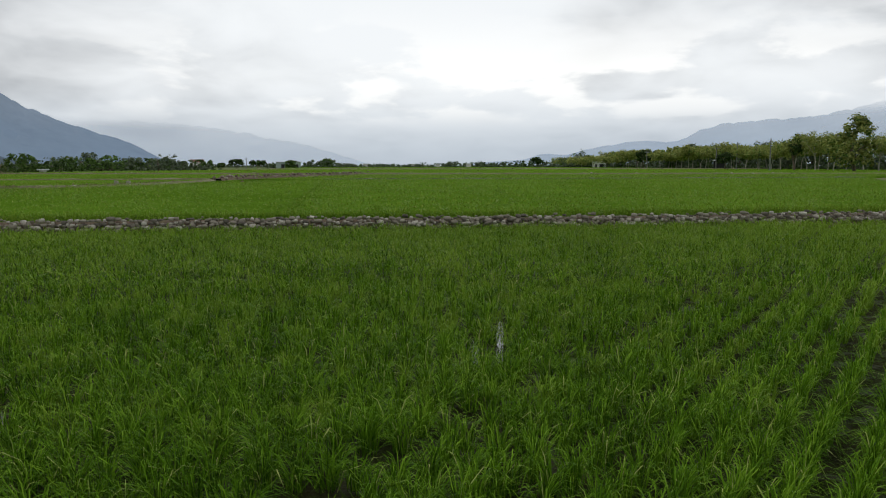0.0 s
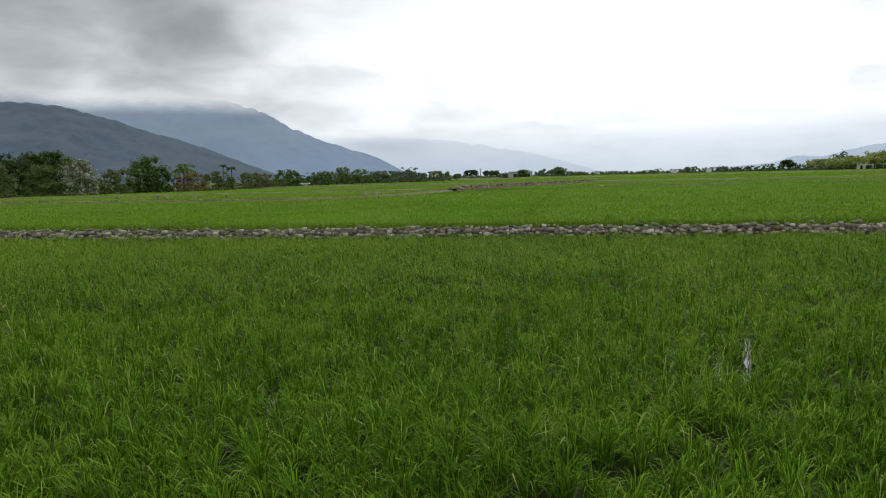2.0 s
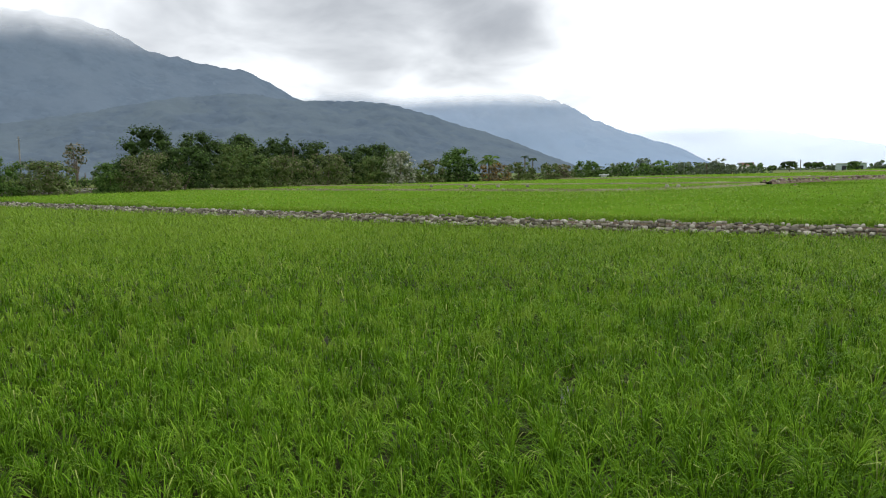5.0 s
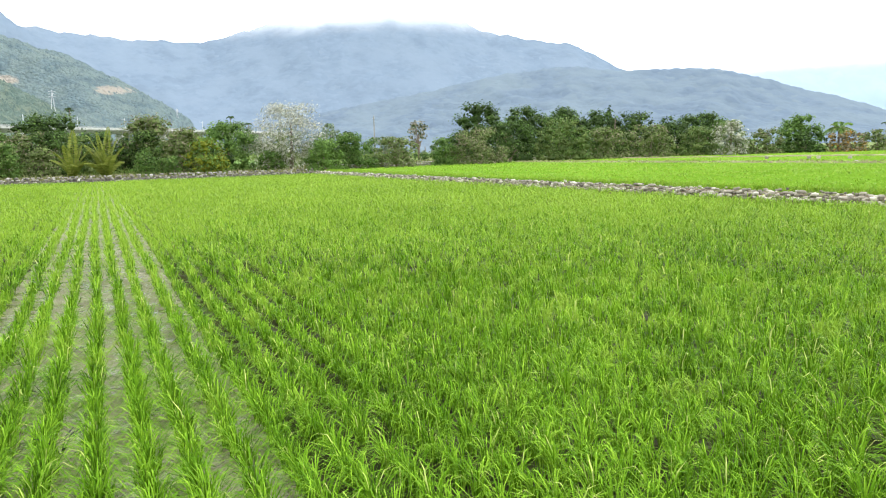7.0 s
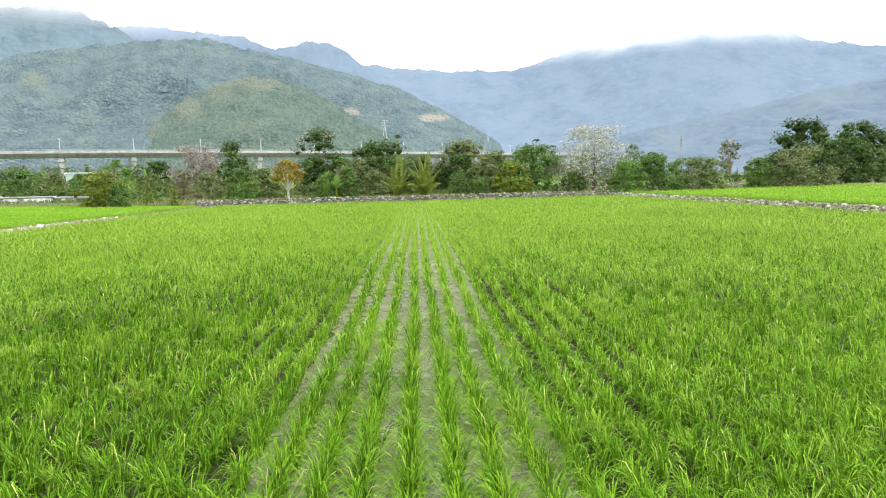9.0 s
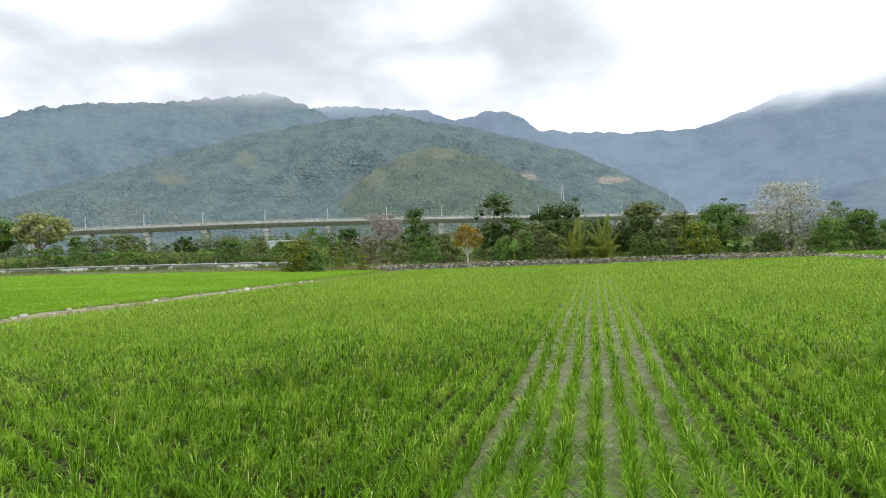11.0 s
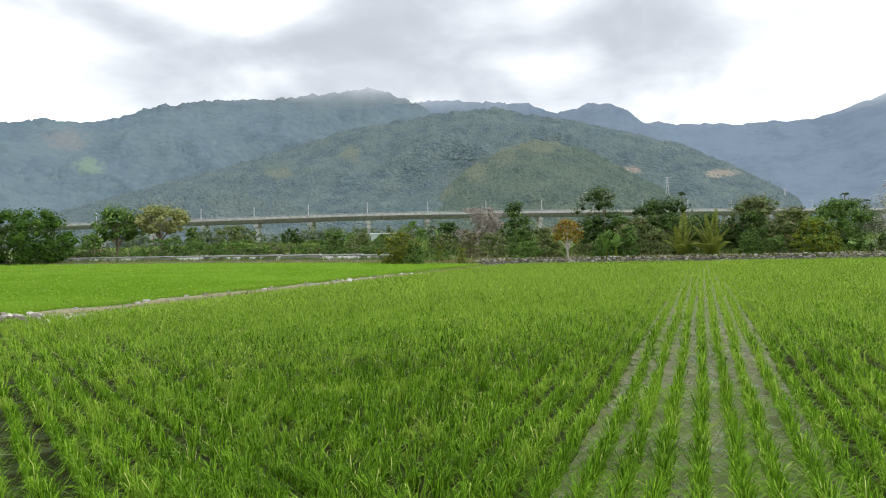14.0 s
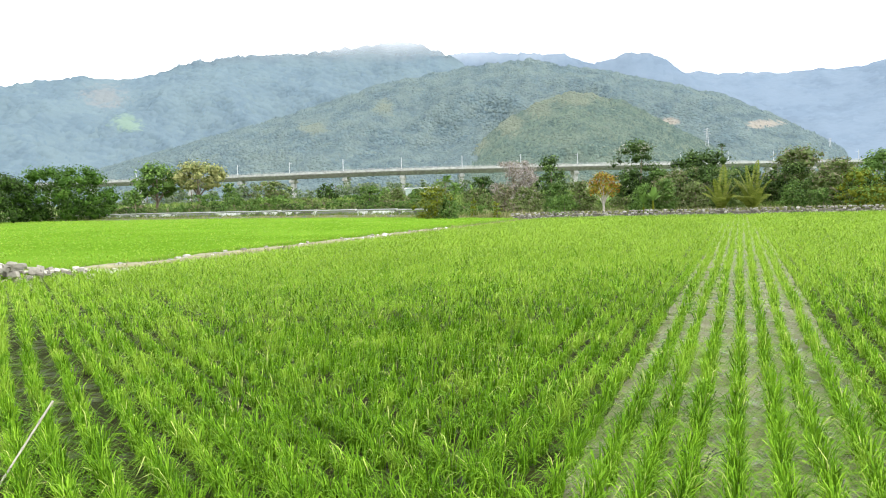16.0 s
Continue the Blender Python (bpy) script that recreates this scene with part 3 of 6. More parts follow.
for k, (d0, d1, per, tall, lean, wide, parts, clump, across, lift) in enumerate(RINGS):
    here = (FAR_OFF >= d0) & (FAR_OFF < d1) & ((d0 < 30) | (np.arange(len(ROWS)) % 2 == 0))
    for paler, leaf in ((False, RICE), (True, RICE_LIT)):
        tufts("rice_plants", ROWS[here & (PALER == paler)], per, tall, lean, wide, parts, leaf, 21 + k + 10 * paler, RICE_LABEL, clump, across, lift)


def pools():
    n = Nodes("still_water")
    n.bump(n.noise(n.position(), 9, 3), 0.08, 0.01)
    film = n.done((0.045, 0.045, 0.030), 0.06, 0.0, 0.9)
    for az, d0, d1 in POOLS:
        a, b = place_at(az, d0), place_at(az, d1)
        side = Vector((math.cos(radians(az)), math.sin(radians(az)), 0)) * 0.04
        v = []
        for k in range(9):
            c = a.lerp(b, k / 8) + side * 0.3 * math.sin(k * 2.1 + az)
            w = side * (0.5 + 0.5 * math.sin(math.pi * (k + 0.4) / 8.8))
            v += [tuple(c - w)[:2] + (0.012,), tuple(c + w)[:2] + (0.012,)]
        f = [(2 * k, 2 * k + 1, 2 * k + 3, 2 * k + 2) for k in range(8)]
        ob = mesh_object("puddle", v, [f], film)
        tagged(ob, "narrow puddle of still water between rice plants", "water", kind="structure")


pools()


def field(name, corners, height, per_m2, seed, material, label, canopy=0.32, blade=0.045, bed=True, per=5):
    """A further paddy inside a four-cornered plot."""
    rng = np.random.default_rng(seed)
    c = np.array(corners, float)
    area = 0.5 * abs(np.dot(c[:, 0], np.roll(c[:, 1], 1)) - np.dot(c[:, 1], np.roll(c[:, 0], 1)))
    n = int(area * per_m2)
    u, w = rng.uniform(0, 1, n), rng.uniform(0, 1, n)
    P = (c[0] * ((1 - u) * (1 - w))[:, None] + c[1] * (u * (1 - w))[:, None] + c[2] * (u * w)[:, None] + c[3] * ((1 - u) * w)[:, None])
    z = height(P[:, 0], P[:, 1])
    size = canopy / 0.36 * rng.normal(1, 0.1, n)
    tufts(name, np.stack([P[:, 0], P[:, 1], z, size], -1), max(3, per - 3), 0.30, 0.30, blade * 1.45, 1, material, seed, label, 0.16, 1.0, 0.9)
    if bed:
        k = 42
        t = np.concatenate([[0], np.linspace(0, 1, k - 2), [1]])
        U, W = np.meshgrid(t, t, indexing="ij")
        Q = (c[0] * ((1 - U) * (1 - W))[..., None] + c[1] * (U * (1 - W))[..., None] + c[2] * (U * W)[..., None] + c[3] * ((1 - U) * W)[..., None])
        Z = height(Q[..., 0], Q[..., 1]) + 0.17
        Z[0], Z[-1], Z[:, 0], Z[:, -1] = Z[0] - 0.5, Z[-1] - 0.5, Z[:, 0] - 0.5, Z[:, -1] - 0.5
        v = np.concatenate([Q, Z[..., None]], -1).reshape(-1, 3)
        i, j = np.meshgrid(np.arange(k - 1), np.arange(k - 1), indexing="ij")
        a = i * k + j
        f = np.stack([a, a + k, a + k + 1, a + 1], -1).reshape(-1, 4)
        ob = mesh_object("paddy_bed", v, [f], BED, smooth=True)
        tagged(ob, "dense green bed of a further rice paddy", "field", kind="structure")


def flat_upper(x, y):
    return upper_rise(x, y)


def flat_left(x, y):
    return left_rise(y) + 0 * x


field("upper_rice", [(-64, 18.0), (-30, 18.0), (-21, 39.5), (-66, 39.5)], flat_upper, 7, 31, RICE_LIT, "dense green rice beyond the dry-stone wall", 0.34, 0.027, per=7)
field("upper_rice", [(-30, 18.0), (-4, 19.7), (-9, 62), (-20, 39.5)], flat_upper, 7, 32, RICE_LIT, "dense green rice beyond the dry-stone wall", 0.34, 0.025, per=8)
field("upper_rice", [(-4, 19.7), (19, 23.4), (42, 70), (-9, 62)], flat_upper, 7, 33, RICE_LIT, "dense green rice beyond the dry-stone wall", 0.34, 0.025, per=8)
field("upper_rice", [(-15, 62.5), (42, 70.6), (60, 92), (-8, 88)], flat_upper, 6, 34, RICE_LIT, "green rice of a further paddy", 0.34, 0.05, per=4)
field("young_rice", [(-66, 40.2), (-16.8, 40.2), (-15.5, 61.5), (-72, 53)], flat_upper, 6, 35, RICE_YOUNG, "paler young rice beyond a low bund", 0.26, 0.05, per=4)
field("young_rice", [(-72, 52.5), (-15.5, 61), (-9, 90), (-66, 92)], flat_upper, 4, 36, RICE_YOUNG, "paler young rice beyond a low bund", 0.26, 0.06, per=4)
field("left_rice", [(-62, -18.2), (-14.6, -18.2), (-32, -70), (-64, -70)], flat_left, 7, 37, RICE_LIT, "green rice beyond the low stone bund", 0.33, 0.026)
field("left_rice", [(-14.6, -18.2), (-10, -18.2), (-6, -70), (-32, -70)], flat_left, 5, 38, RICE_LIT, "green rice beyond the low stone bund", 0.33, 0.04)
field("left_rice", [(-64, -70), (-6, -70), (-6, -92), (-72, -92)], flat_left, 4, 39, RICE_LIT, "green rice beyond the low stone bund", 0.33, 0.06, per=4)
field("far_rice", [(-66, 93), (70, 93), (120, 200), (-40, 170)], flat_upper, 0.6, 40, RICE_YOUNG, "distant green rice paddies", 0.3, 0.12, per=4)
field("far_rice", [(-40, 171), (120, 201), (110, 420), (-60, 330)], flat_upper, 0.2, 41, RICE_LIT, "distant green rice paddies", 0.3, 0.3, per=4)



def field_edges():
    """The outermost plants of the upper and the left paddy, in rows along the stones."""
    rng = np.random.default_rng(45)
    xs = np.concatenate([np.arange(-62, 18, 0.19)] * 3)
    lane = np.repeat((0.0, 0.24, 0.48), len(xs) // 3)
    ys = wall_y(xs) + 0.80 + lane + rng.normal(0, 0.04, len(xs))
    xs = xs + rng.normal(0, 0.04, len(xs))
    tufts("upper_rice", np.stack([xs, ys, upper_rise(xs, ys), rng.normal(1.0, 0.12, len(xs))], -1), 13, 0.34, 0.24, 0.016, 1, RICE_LIT, 46,
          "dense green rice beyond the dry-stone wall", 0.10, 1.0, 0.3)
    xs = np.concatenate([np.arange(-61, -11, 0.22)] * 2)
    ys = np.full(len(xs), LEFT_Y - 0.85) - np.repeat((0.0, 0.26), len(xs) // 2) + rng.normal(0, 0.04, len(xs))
    tufts("left_rice", np.stack([xs, ys, left_rise(ys), rng.normal(0.9, 0.12, len(xs))], -1), 12, 0.32, 0.24, 0.018, 1, RICE_LIT, 47,
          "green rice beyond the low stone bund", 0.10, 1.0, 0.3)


field_edges()

# ---- stones ----


def cobble_mesh(name, seed, material, boxy=0.5):
    """A rounded cobble of about one metre, 48 triangles."""
    rng = np.random.default_rng(seed)
    bm = bmesh.new()
    bmesh.ops.create_cube(bm, size=1)
    bmesh.ops.subdivide_edges(bm, edges=bm.edges[:], cuts=1, use_grid_fill=True)
    for v in bm.verts:
        r = v.co.length
        v.co = v.co.normalized() * (0.5 * (1 - boxy) + r * boxy * 0.75)
        v.co *= rng.uniform(0.86, 1.12)
    me = bpy.data.meshes.new(name)
    bm.to_mesh(me)
    bm.free()
    for f in me.polygons:
        f.use_smooth = boxy < 0.6
    me.materials.append(material)
    return me


COBBLES = [cobble_mesh("cobble", 100 + i, STONE, 0.35 + 0.05 * (i % 5)) for i in range(10)]
BOULDERS = [cobble_mesh("boulder", 200 + i, STONE_PALE, 0.62 + 0.06 * (i % 4)) for i in range(6)]


def stone_object(name, me, parent, p, size, rng):
    ob = new(name, me)
    ob.parent = parent
    ob.matrix_basis = Matrix.LocRotScale(p, Euler((rng.uniform(-0.35, 0.35), rng.uniform(-0.35, 0.35), rng.uniform(0, 6.28))), None) @ Matrix.Diagonal((*size, 1))
    return ob


def many_stones(name, places, sizes, material, parent, seed, label):
    """Joined cobbles of 48 triangles, as one part."""
    rng = np.random.default_rng(seed)
    src = COBBLES[0]
    base = []
    for me in COBBLES:
        co = np.zeros(len(me.vertices) * 3)
        me.vertices.foreach_get("co", co)
        base.append(co.reshape(-1, 3))
    quads = np.array([tuple(p.vertices) for p in src.polygons])
    vs, fs = [], []
    for i, (p, s) in enumerate(zip(places, sizes)):
        v = base[i % len(base)] * s
        a = rng.uniform(0, 6.28)
        R = np.array([[math.cos(a), -math.sin(a), 0], [math.sin(a), math.cos(a), 0], [0, 0, 1]])
        vs.append(v @ R.T + p)
        fs.append(quads + i * len(v))
    ob = mesh_object(name, np.concatenate(vs), [np.concatenate(fs)], material, parent, label, smooth=True)
    ob["kind"] = "stuff"
    return ob


def wall_core(name, line, width, height, z0, parent, material):
    """The earth behind and between the stones."""
    pts = np.array(line)
    v, m = [], 5
    rng = np.random.default_rng(7)
    for i, p in enumerate(pts):
        d = pts[min(i + 1, len(pts) - 1)] - pts[max(i - 1, 0)]
        d /= np.linalg.norm(d)
        nrm = np.array([-d[1], d[0]])
        for off, h in ((-0.5, -0.3), (-0.42, 0.6), (-0.2, 1.0), (0.3, 0.95), (0.5, -0.3)):
            q = p + nrm * off * width
            v.append((q[0], q[1], z0 + h * height + rng.normal(0, 0.01)))
    f = [(i * m + k, i * m + k + 1, (i + 1) * m + k + 1, (i + 1) * m + k) for i in range(len(pts) - 1) for k in range(m - 1)]
    return mesh_object(name, v, [f], material, parent, smooth=True)


def stone_wall():
    """The dry-stone wall between two paddies."""
    root = thing("stone_wall", (0, 0, 0), "low dry-stone wall of grey river cobbles between two paddies", "wall")
    root["kind"] = "structure"
    xs = np.linspace(-63.5, 18, 120)
    core_line = [(x, float(wall_y(x)) + 0.26) for x in xs]
    wall_core("earth_core", core_line, 0.80, 0.43, 0.0, root, SOIL)
    rng = np.random.default_rng(17)
    near, far_p, far_s = [], [], []
    for x_lo, x_hi in ((-63.5, 18.0),):
        x = x_lo
        for course in range(1, 5):
            x = x_lo + rng.uniform(0, 0.2)
            while x < x_hi:
                w = rng.choice((0.07, 0.10, 0.125, 0.155, 0.20), p=(0.26, 0.34, 0.25, 0.11, 0.04)) * rng.uniform(0.85, 1.2)
                h = min(w * rng.uniform(0.48, 0.75), 0.095)
                z = 0.185 + course * 0.062 + rng.normal(0, 0.02)
                x += w * 0.5
                y = float(wall_y(x)) - 0.16 + course * 0.03 + rng.normal(0, 0.03)
                if course == 4:
                    z += rng.choice((0.0, 0.0, 0.0, 0.0, 0.05)) - 0.5 * (h - 0.09)
                rec = (Vector((x, y, z)), (w * 1.30, w * rng.uniform(0.8, 1.1), h * 1.25))
                if -6.0 < x < 6.5 and course > 1:
                    near.append(rec)
                else:
                    far_p.append(np.array(rec[0]))
                    far_s.append(np.array(rec[1]))
                x += w * 0.5
    for i, (p, s) in enumerate(near):
        if i < 300:
            stone_object("cobble", COBBLES[i % len(COBBLES)], root, p, s, rng)
        else:
            far_p.append(np.array(p))
            far_s.append(np.array(s))
    many_stones("cobbles", far_p, far_s, STONE_MANY, root, 18, "grey and tan river cobbles laid dry")


stone_wall()


def stone_run(name, label, line, height, z_of, seed, courses, material, gap=0.0, size=(0.14, 0.34), core=SOIL, width=0.6, face=0.0):
    """A further run of field stones along a line."""
    root = thing(name, (0, 0, 0), label, "wall")
    root["kind"] = "structure"
    pts = np.array(line, float)
    seg = np.hypot(*(pts[1:] - pts[:-1]).T)
    s = np.concatenate([[0], np.cumsum(seg)])
    L = s[-1]
    t = np.linspace(0, L, max(3, int(L / 1.2)))
    cx, cy = np.interp(t, s, pts[:, 0]), np.interp(t, s, pts[:, 1])
    zmid = float(np.mean([z_of(a, b) for a, b in zip(cx, cy)]))
    v, m = [], 4
    rng = np.random.default_rng(seed)
    for i in range(len(t)):
        d = np.array([cx[min(i + 1, len(t) - 1)] - cx[max(i - 1, 0)], cy[min(i + 1, len(t) - 1)] - cy[max(i - 1, 0)]])
        d /= np.linalg.norm(d)
        z = float(z_of(cx[i], cy[i]))
        for off, h in ((-0.5, -0.25), (-0.3, 0.6 * height), (0.3, 0.62 * height), (0.5, -0.25)):
            v.append((cx[i] - d[1] * off * width + rng.normal(0, 0.02), cy[i] + d[0] * off * width + rng.normal(0, 0.02), z + h + rng.normal(0, 0.02)))
    f = [(i * m + k, i * m + k + 1, (i + 1) * m + k + 1, (i + 1) * m + k) for i in range(len(t) - 1) for k in range(m - 1)]
    mesh_object("earth_core", v, [f], core, root, smooth=True)
    P, S = [], []
    for c in range(courses):
        u = rng.uniform(0, 0.3)
        while u < L:
            w = rng.uniform(*size)
            u += w * 0.55 + rng.exponential(gap) if gap else w * 0.55
            x, y = np.interp(u, s, pts[:, 0]), np.interp(u, s, pts[:, 1])
            z = float(z_of(x, y)) + height * (c + 0.5) / courses + rng.normal(0, 0.02)
            a, b = rng.normal(0, width * 0.2), rng.normal(0, width * 0.2)
            out = np.hypot(x, y)
            P.append(np.array((x + a - face * x / out, y + b - face * y / out, z)))
            S.append(np.array((w, w * rng.uniform(0.7, 1), w * rng.uniform(0.5, 0.75))))
            u += w * 0.5
    many_stones("field_stones", P, S, material, root, seed + 1, "uneven field stones")
    return root


STONE_PALE_MANY = stone_material("pale_field_stones", (0.22, 0.21, 0.19), (0.38, 0.36, 0.33), (0.62, 0.60, 0.57), True)
zero = lambda x, y: 0.0
stone_run("stone_wall", "low grey stone wall along the far end of the paddy", [(-62.6, 17.0), (-62.8, 6), (-63.2, -6), (-63.5, -17), (-63.0, -19)], 0.70, zero, 51, 5, STONE_GREY, size=(0.14, 0.30), width=0.6, core=RUBBLE, face=0.22)
stone_run("stone_wall", "low grey stone wall at the foot of the trees", [(-64.5, 18), (-66.5, 26), (-73, 40), (-80, 58)], 0.6, upper_rise, 52, 4, STONE_GREY, size=(0.14, 0.30), core=RUBBLE, face=0.22)
stone_run("stone_bund", "low grassy bund with a few pale stones between paddies", [(-15.5, LEFT_Y - 0.2), (-30, LEFT_Y), (-43, LEFT_Y - 0.2)], 0.36, zero, 53, 1, STONE_PALE_MANY, 0.28, (0.10, 0.32), width=1.0, core=STRAW)
stone_run("stone_bund", "low overgrown end of the stone bund", [(-43, LEFT_Y - 0.2), (-61, LEFT_Y)], 0.22, zero, 60, 1, STONE_PALE_MANY, 1.5, (0.10, 0.26), width=0.8, core=STRAW)
stone_run("stone_bund", "pale bund at the end of the upper paddy", [(-66, 39.9), (-40, 39.9), (-20.5, 40.2), (-17.5, 46), (-16.5, 56)], 0.46, upper_rise, 54, 1, STONE_PALE_MANY, 1.1, (0.10, 0.26), width=0.8, core=STRAW)
stone_run("rubble_bank", "reddish-brown rubble bank between far paddies", [(-16.6, 57), (-15.8, 63), (-12, 76), (-8, 88)], 0.55, upper_rise, 55, 4, STONE_RED, 0.05, (0.14, 0.34), width=1.4)
stone_run("stone_bund", "thin pale bund between far paddies", [(-72, 52.8), (-45, 57), (-16.5, 61.5)], 0.44, upper_rise, 56, 1, STONE_GREY, 3.0, (0.12, 0.22), width=0.8, core=STRAW)
stone_run("stone_bund", "thin pale bund between far paddies", [(-66, 92.5), (-10, 91), (62, 93)], 0.52, upper_rise, 57, 1, STONE_RED, 1.5, (0.2, 0.4), width=1.1, core=STRAW)
stone_run("stone_bund", "thin pale bund between far paddies", [(-9, 62.3), (20, 66.5), (42, 70.3)], 0.36, upper_rise, 58, 1, STONE_RED, 3.0, (0.15, 0.3), width=0.9, core=RUBBLE)
stone_run("stone_bund", "thin pale bund between far paddies", [(-40, 170.5), (40, 186), (120, 200.5)], 0.6, upper_rise, 59, 1, STONE_RED, 3.0, (0.3, 0.5), width=2.4, core=STRAW)


def stone_pile():
    root = thing("stone_pile", (-14.2, -17.3, 0), "heap of pale grey boulders at the corner of the paddy", "stones")
    rng = np.random.default_rng(61)
    for i in range(280):
        u = rng.uniform(-2.6, 3.0)
        top = 0.62 * max(0.08, 1 - abs(u - 1.6) / 3.8)
        w = rng.uniform(0.11, 0.26) if i < 240 else rng.uniform(0.26, 0.40)
        p = Vector((u, rng.normal(0, 0.42), rng.uniform(0.05, max(0.1, top))))
        stone_object("boulder", BOULDERS[i % 6], root, p, (w, w * rng.uniform(0.7, 1), w * rng.uniform(0.5, 0.75)), rng)


stone_pile()

# ---- mountains ----


def mountain(name, label, r_foot, r_ridge, profile, seed, material, rough=0.05, gully=0.10, steps=260, foot_z=-6.0, back=1.25, rows=44, crowns=0.0):
    """A wooded range whose skyline stands at the given heights (azimuth, elevation in degrees) over the ridge's distance."""
    az = np.linspace(profile[0][0], profile[-1][0], steps)
    el = np.interp(az, [p[0] for p in profile], [p[1] for p in profile])
    k = np.hanning(9)
    k /= k.sum()
    el = np.convolve(np.pad(el, 4, mode="edge"), k, "valid")
    s = np.linspace(0, 1, rows) if not back else np.concatenate([np.linspace(0, 1, rows), [1.06, 1.14, back]])
    H = np.tan(np.radians(el)) * r_ridge + 1.8
    V = np.zeros((steps, len(s), 3))
    canopy = np.random.default_rng(seed).normal(0, 1, (steps, len(s))) * crowns * 0.5
    for i in range(steps):
        a = radians(az[i])
        for j, u in enumerate(s):
            r = r_foot + (r_ridge - r_foot) * u
            x, y = -r * math.sin(a), r * math.cos(a)
            q = Vector((az[i] * r_ridge * 0.0175 / 420.0 + seed * 7.3, u * 2.2, seed * 1.7))
            ridged = 1 - abs(noise.noise(q * 1.6)) * 2 + 0.5 * (1 - abs(noise.noise(q * 3.7)) * 2) + 0.25 * noise.noise(q * 9.0)
            fine = noise.noise(Vector((az[i] * 0.9, u * 9, seed)))
            crest = (0.6 * noise.noise(Vector((az[i] * 2.3, 0.5, seed))) + 0.4 * noise.noise(Vector((az[i] * 6.1, 0.5, seed)))) * u ** 9
            if u <= 1:
                h = H[i] * (0.28 * u + 0.72 * u ** 1.5)
                h += H[i] * (gully * ridged * math.sin(math.pi * u) + rough * 0.35 * (fine * u + crest))
            else:
                h = H[i] * (1 - (u - 1) * 2.6)
            V[i, j] = (x, y, foot_z * (1 - u if u < 1 else 0) + max(h + canopy[i, j] * min(1, u * 6), -1))
    n, m = steps, len(s)
    i, j = np.meshgrid(np.arange(n - 1), np.arange(m - 1), indexing="ij")
    a = i * m + j
    f = np.stack([a, a + m, a + m + 1, a + 1], -1).reshape(-1, 4)
    ob = mesh_object(name, V.reshape(-1, 3), [f], material, smooth=True)
    SLOPES[name] = (ob, V[:, :rows])
    return tagged(ob, label, "mountain", kind="structure")


SLOPES = {}


def slope_trees(name, n, size, seed, material, clearings=(), label="", highest=1e4):
    """Tree crowns scattered over a slope: low soft cones."""
    rng = np.random.default_rng(seed)
    hill, V = SLOPES[name]
    steps, rows, _ = V.shape
    fi = rng.uniform(0, steps - 1.001, n)
    fj = (0.03 + 0.965 * rng.uniform(0, 1, n)) * (rows - 1.001)
    i, j = fi.astype(int), fj.astype(int)
    a, b = (fi - i)[:, None], (fj - j)[:, None]
    P = (V[i, j] * (1 - a) + V[i + 1, j] * a) * (1 - b) + (V[i, j + 1] * (1 - a) + V[i + 1, j + 1] * a) * b
    d = np.hypot(P[:, 0], P[:, 1])
    az = np.degrees(np.arctan2(-P[:, 0], P[:, 1]))
    el = np.degrees(np.arctan2(P[:, 2] - EYE, d))
    keep = (P[:, 2] > 0) & (P[:, 2] < highest)
    # woods in the folds, brush and grass between them
    wood = np.array([noise.noise(Vector(p) / (size * 12)) + 0.6 * noise.noise(Vector(p) / (size * 4.5)) for p in P])
    keep &= wood > rng.uniform(-1.1, 0.0, n)
    for caz, cel, half, flat, _ in clearings:
        w = math.degrees(half) * 1.3
        keep &= np.hypot((az - caz) / w, (el - cel) * flat / w) > rng.uniform(0.55, 1.05, n)
    P = P[keep]
    n = len(P)
    s = size * rng.uniform(0.5, 1.25, n)
    k = np.arange(5)
    w = k[None] * 1.2566 + rng.uniform(0, 2, n)[:, None]
    r = s[:, None] * rng.uniform(0.48, 0.75, (n, 5))
    ring = np.stack([P[:, :1] + r * np.cos(w), P[:, 1:2] + r * np.sin(w), P[:, 2:] - s[:, None] * rng.uniform(0.5, 0.8, (n, 5))], -1)
    top = P + np.stack([rng.normal(0, 0.12, n) * s, rng.normal(0, 0.12, n) * s, s * rng.uniform(0.15, 0.42, n)], -1)
    W = np.concatenate([ring, top[:, None]], 1)
    tris = np.stack([k, (k + 1) % 5, np.full(5, 5)], -1)
    off = (np.arange(n) * 6)[:, None, None]
    ob = mesh_object("tree_canopy", W.reshape(-1, 3), [(off + tris).reshape(-1, 3)], material, hill, label, smooth=True)
    ob["kind"] = "stuff"


GRASSY, SOILY, LEAFY, PINK = (0.178, 0.194, 0.146), (0.36, 0.30, 0.24), (0.175, 0.240, 0.170), (0.180, 0.182, 0.180)
MIDDLE_CLEARINGS = ((135.3, 6.4, 0.017, 1.6, LEAFY), (136.6, 8.2, 0.024, 1.8, PINK))
FRONT_CLEARINGS = ((95.2, 5.6, 0.018, 3.2, SOILY), (88.4, 5.0, 0.022, 4.5, SOILY), (116.5, 7.4, 0.014, 1.2, GRASSY), (122.0, 6.1, 0.020, 2.2, GRASSY))
SPUR_CLEARINGS = ((101.5, 8.0, 0.040, 2.2, GRASSY), (104.6, 7.2, 0.022, 1.6, GRASSY), (106.9, 6.2, 0.018, 1.0, GRASSY), (109.5, 4.6, 0.016, 1.0, GRASSY))
# nearer slopes: blue-grey haze is mixed into the green of these colours
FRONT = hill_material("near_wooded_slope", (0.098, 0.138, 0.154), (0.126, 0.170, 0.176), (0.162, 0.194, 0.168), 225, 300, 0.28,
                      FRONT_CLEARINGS)
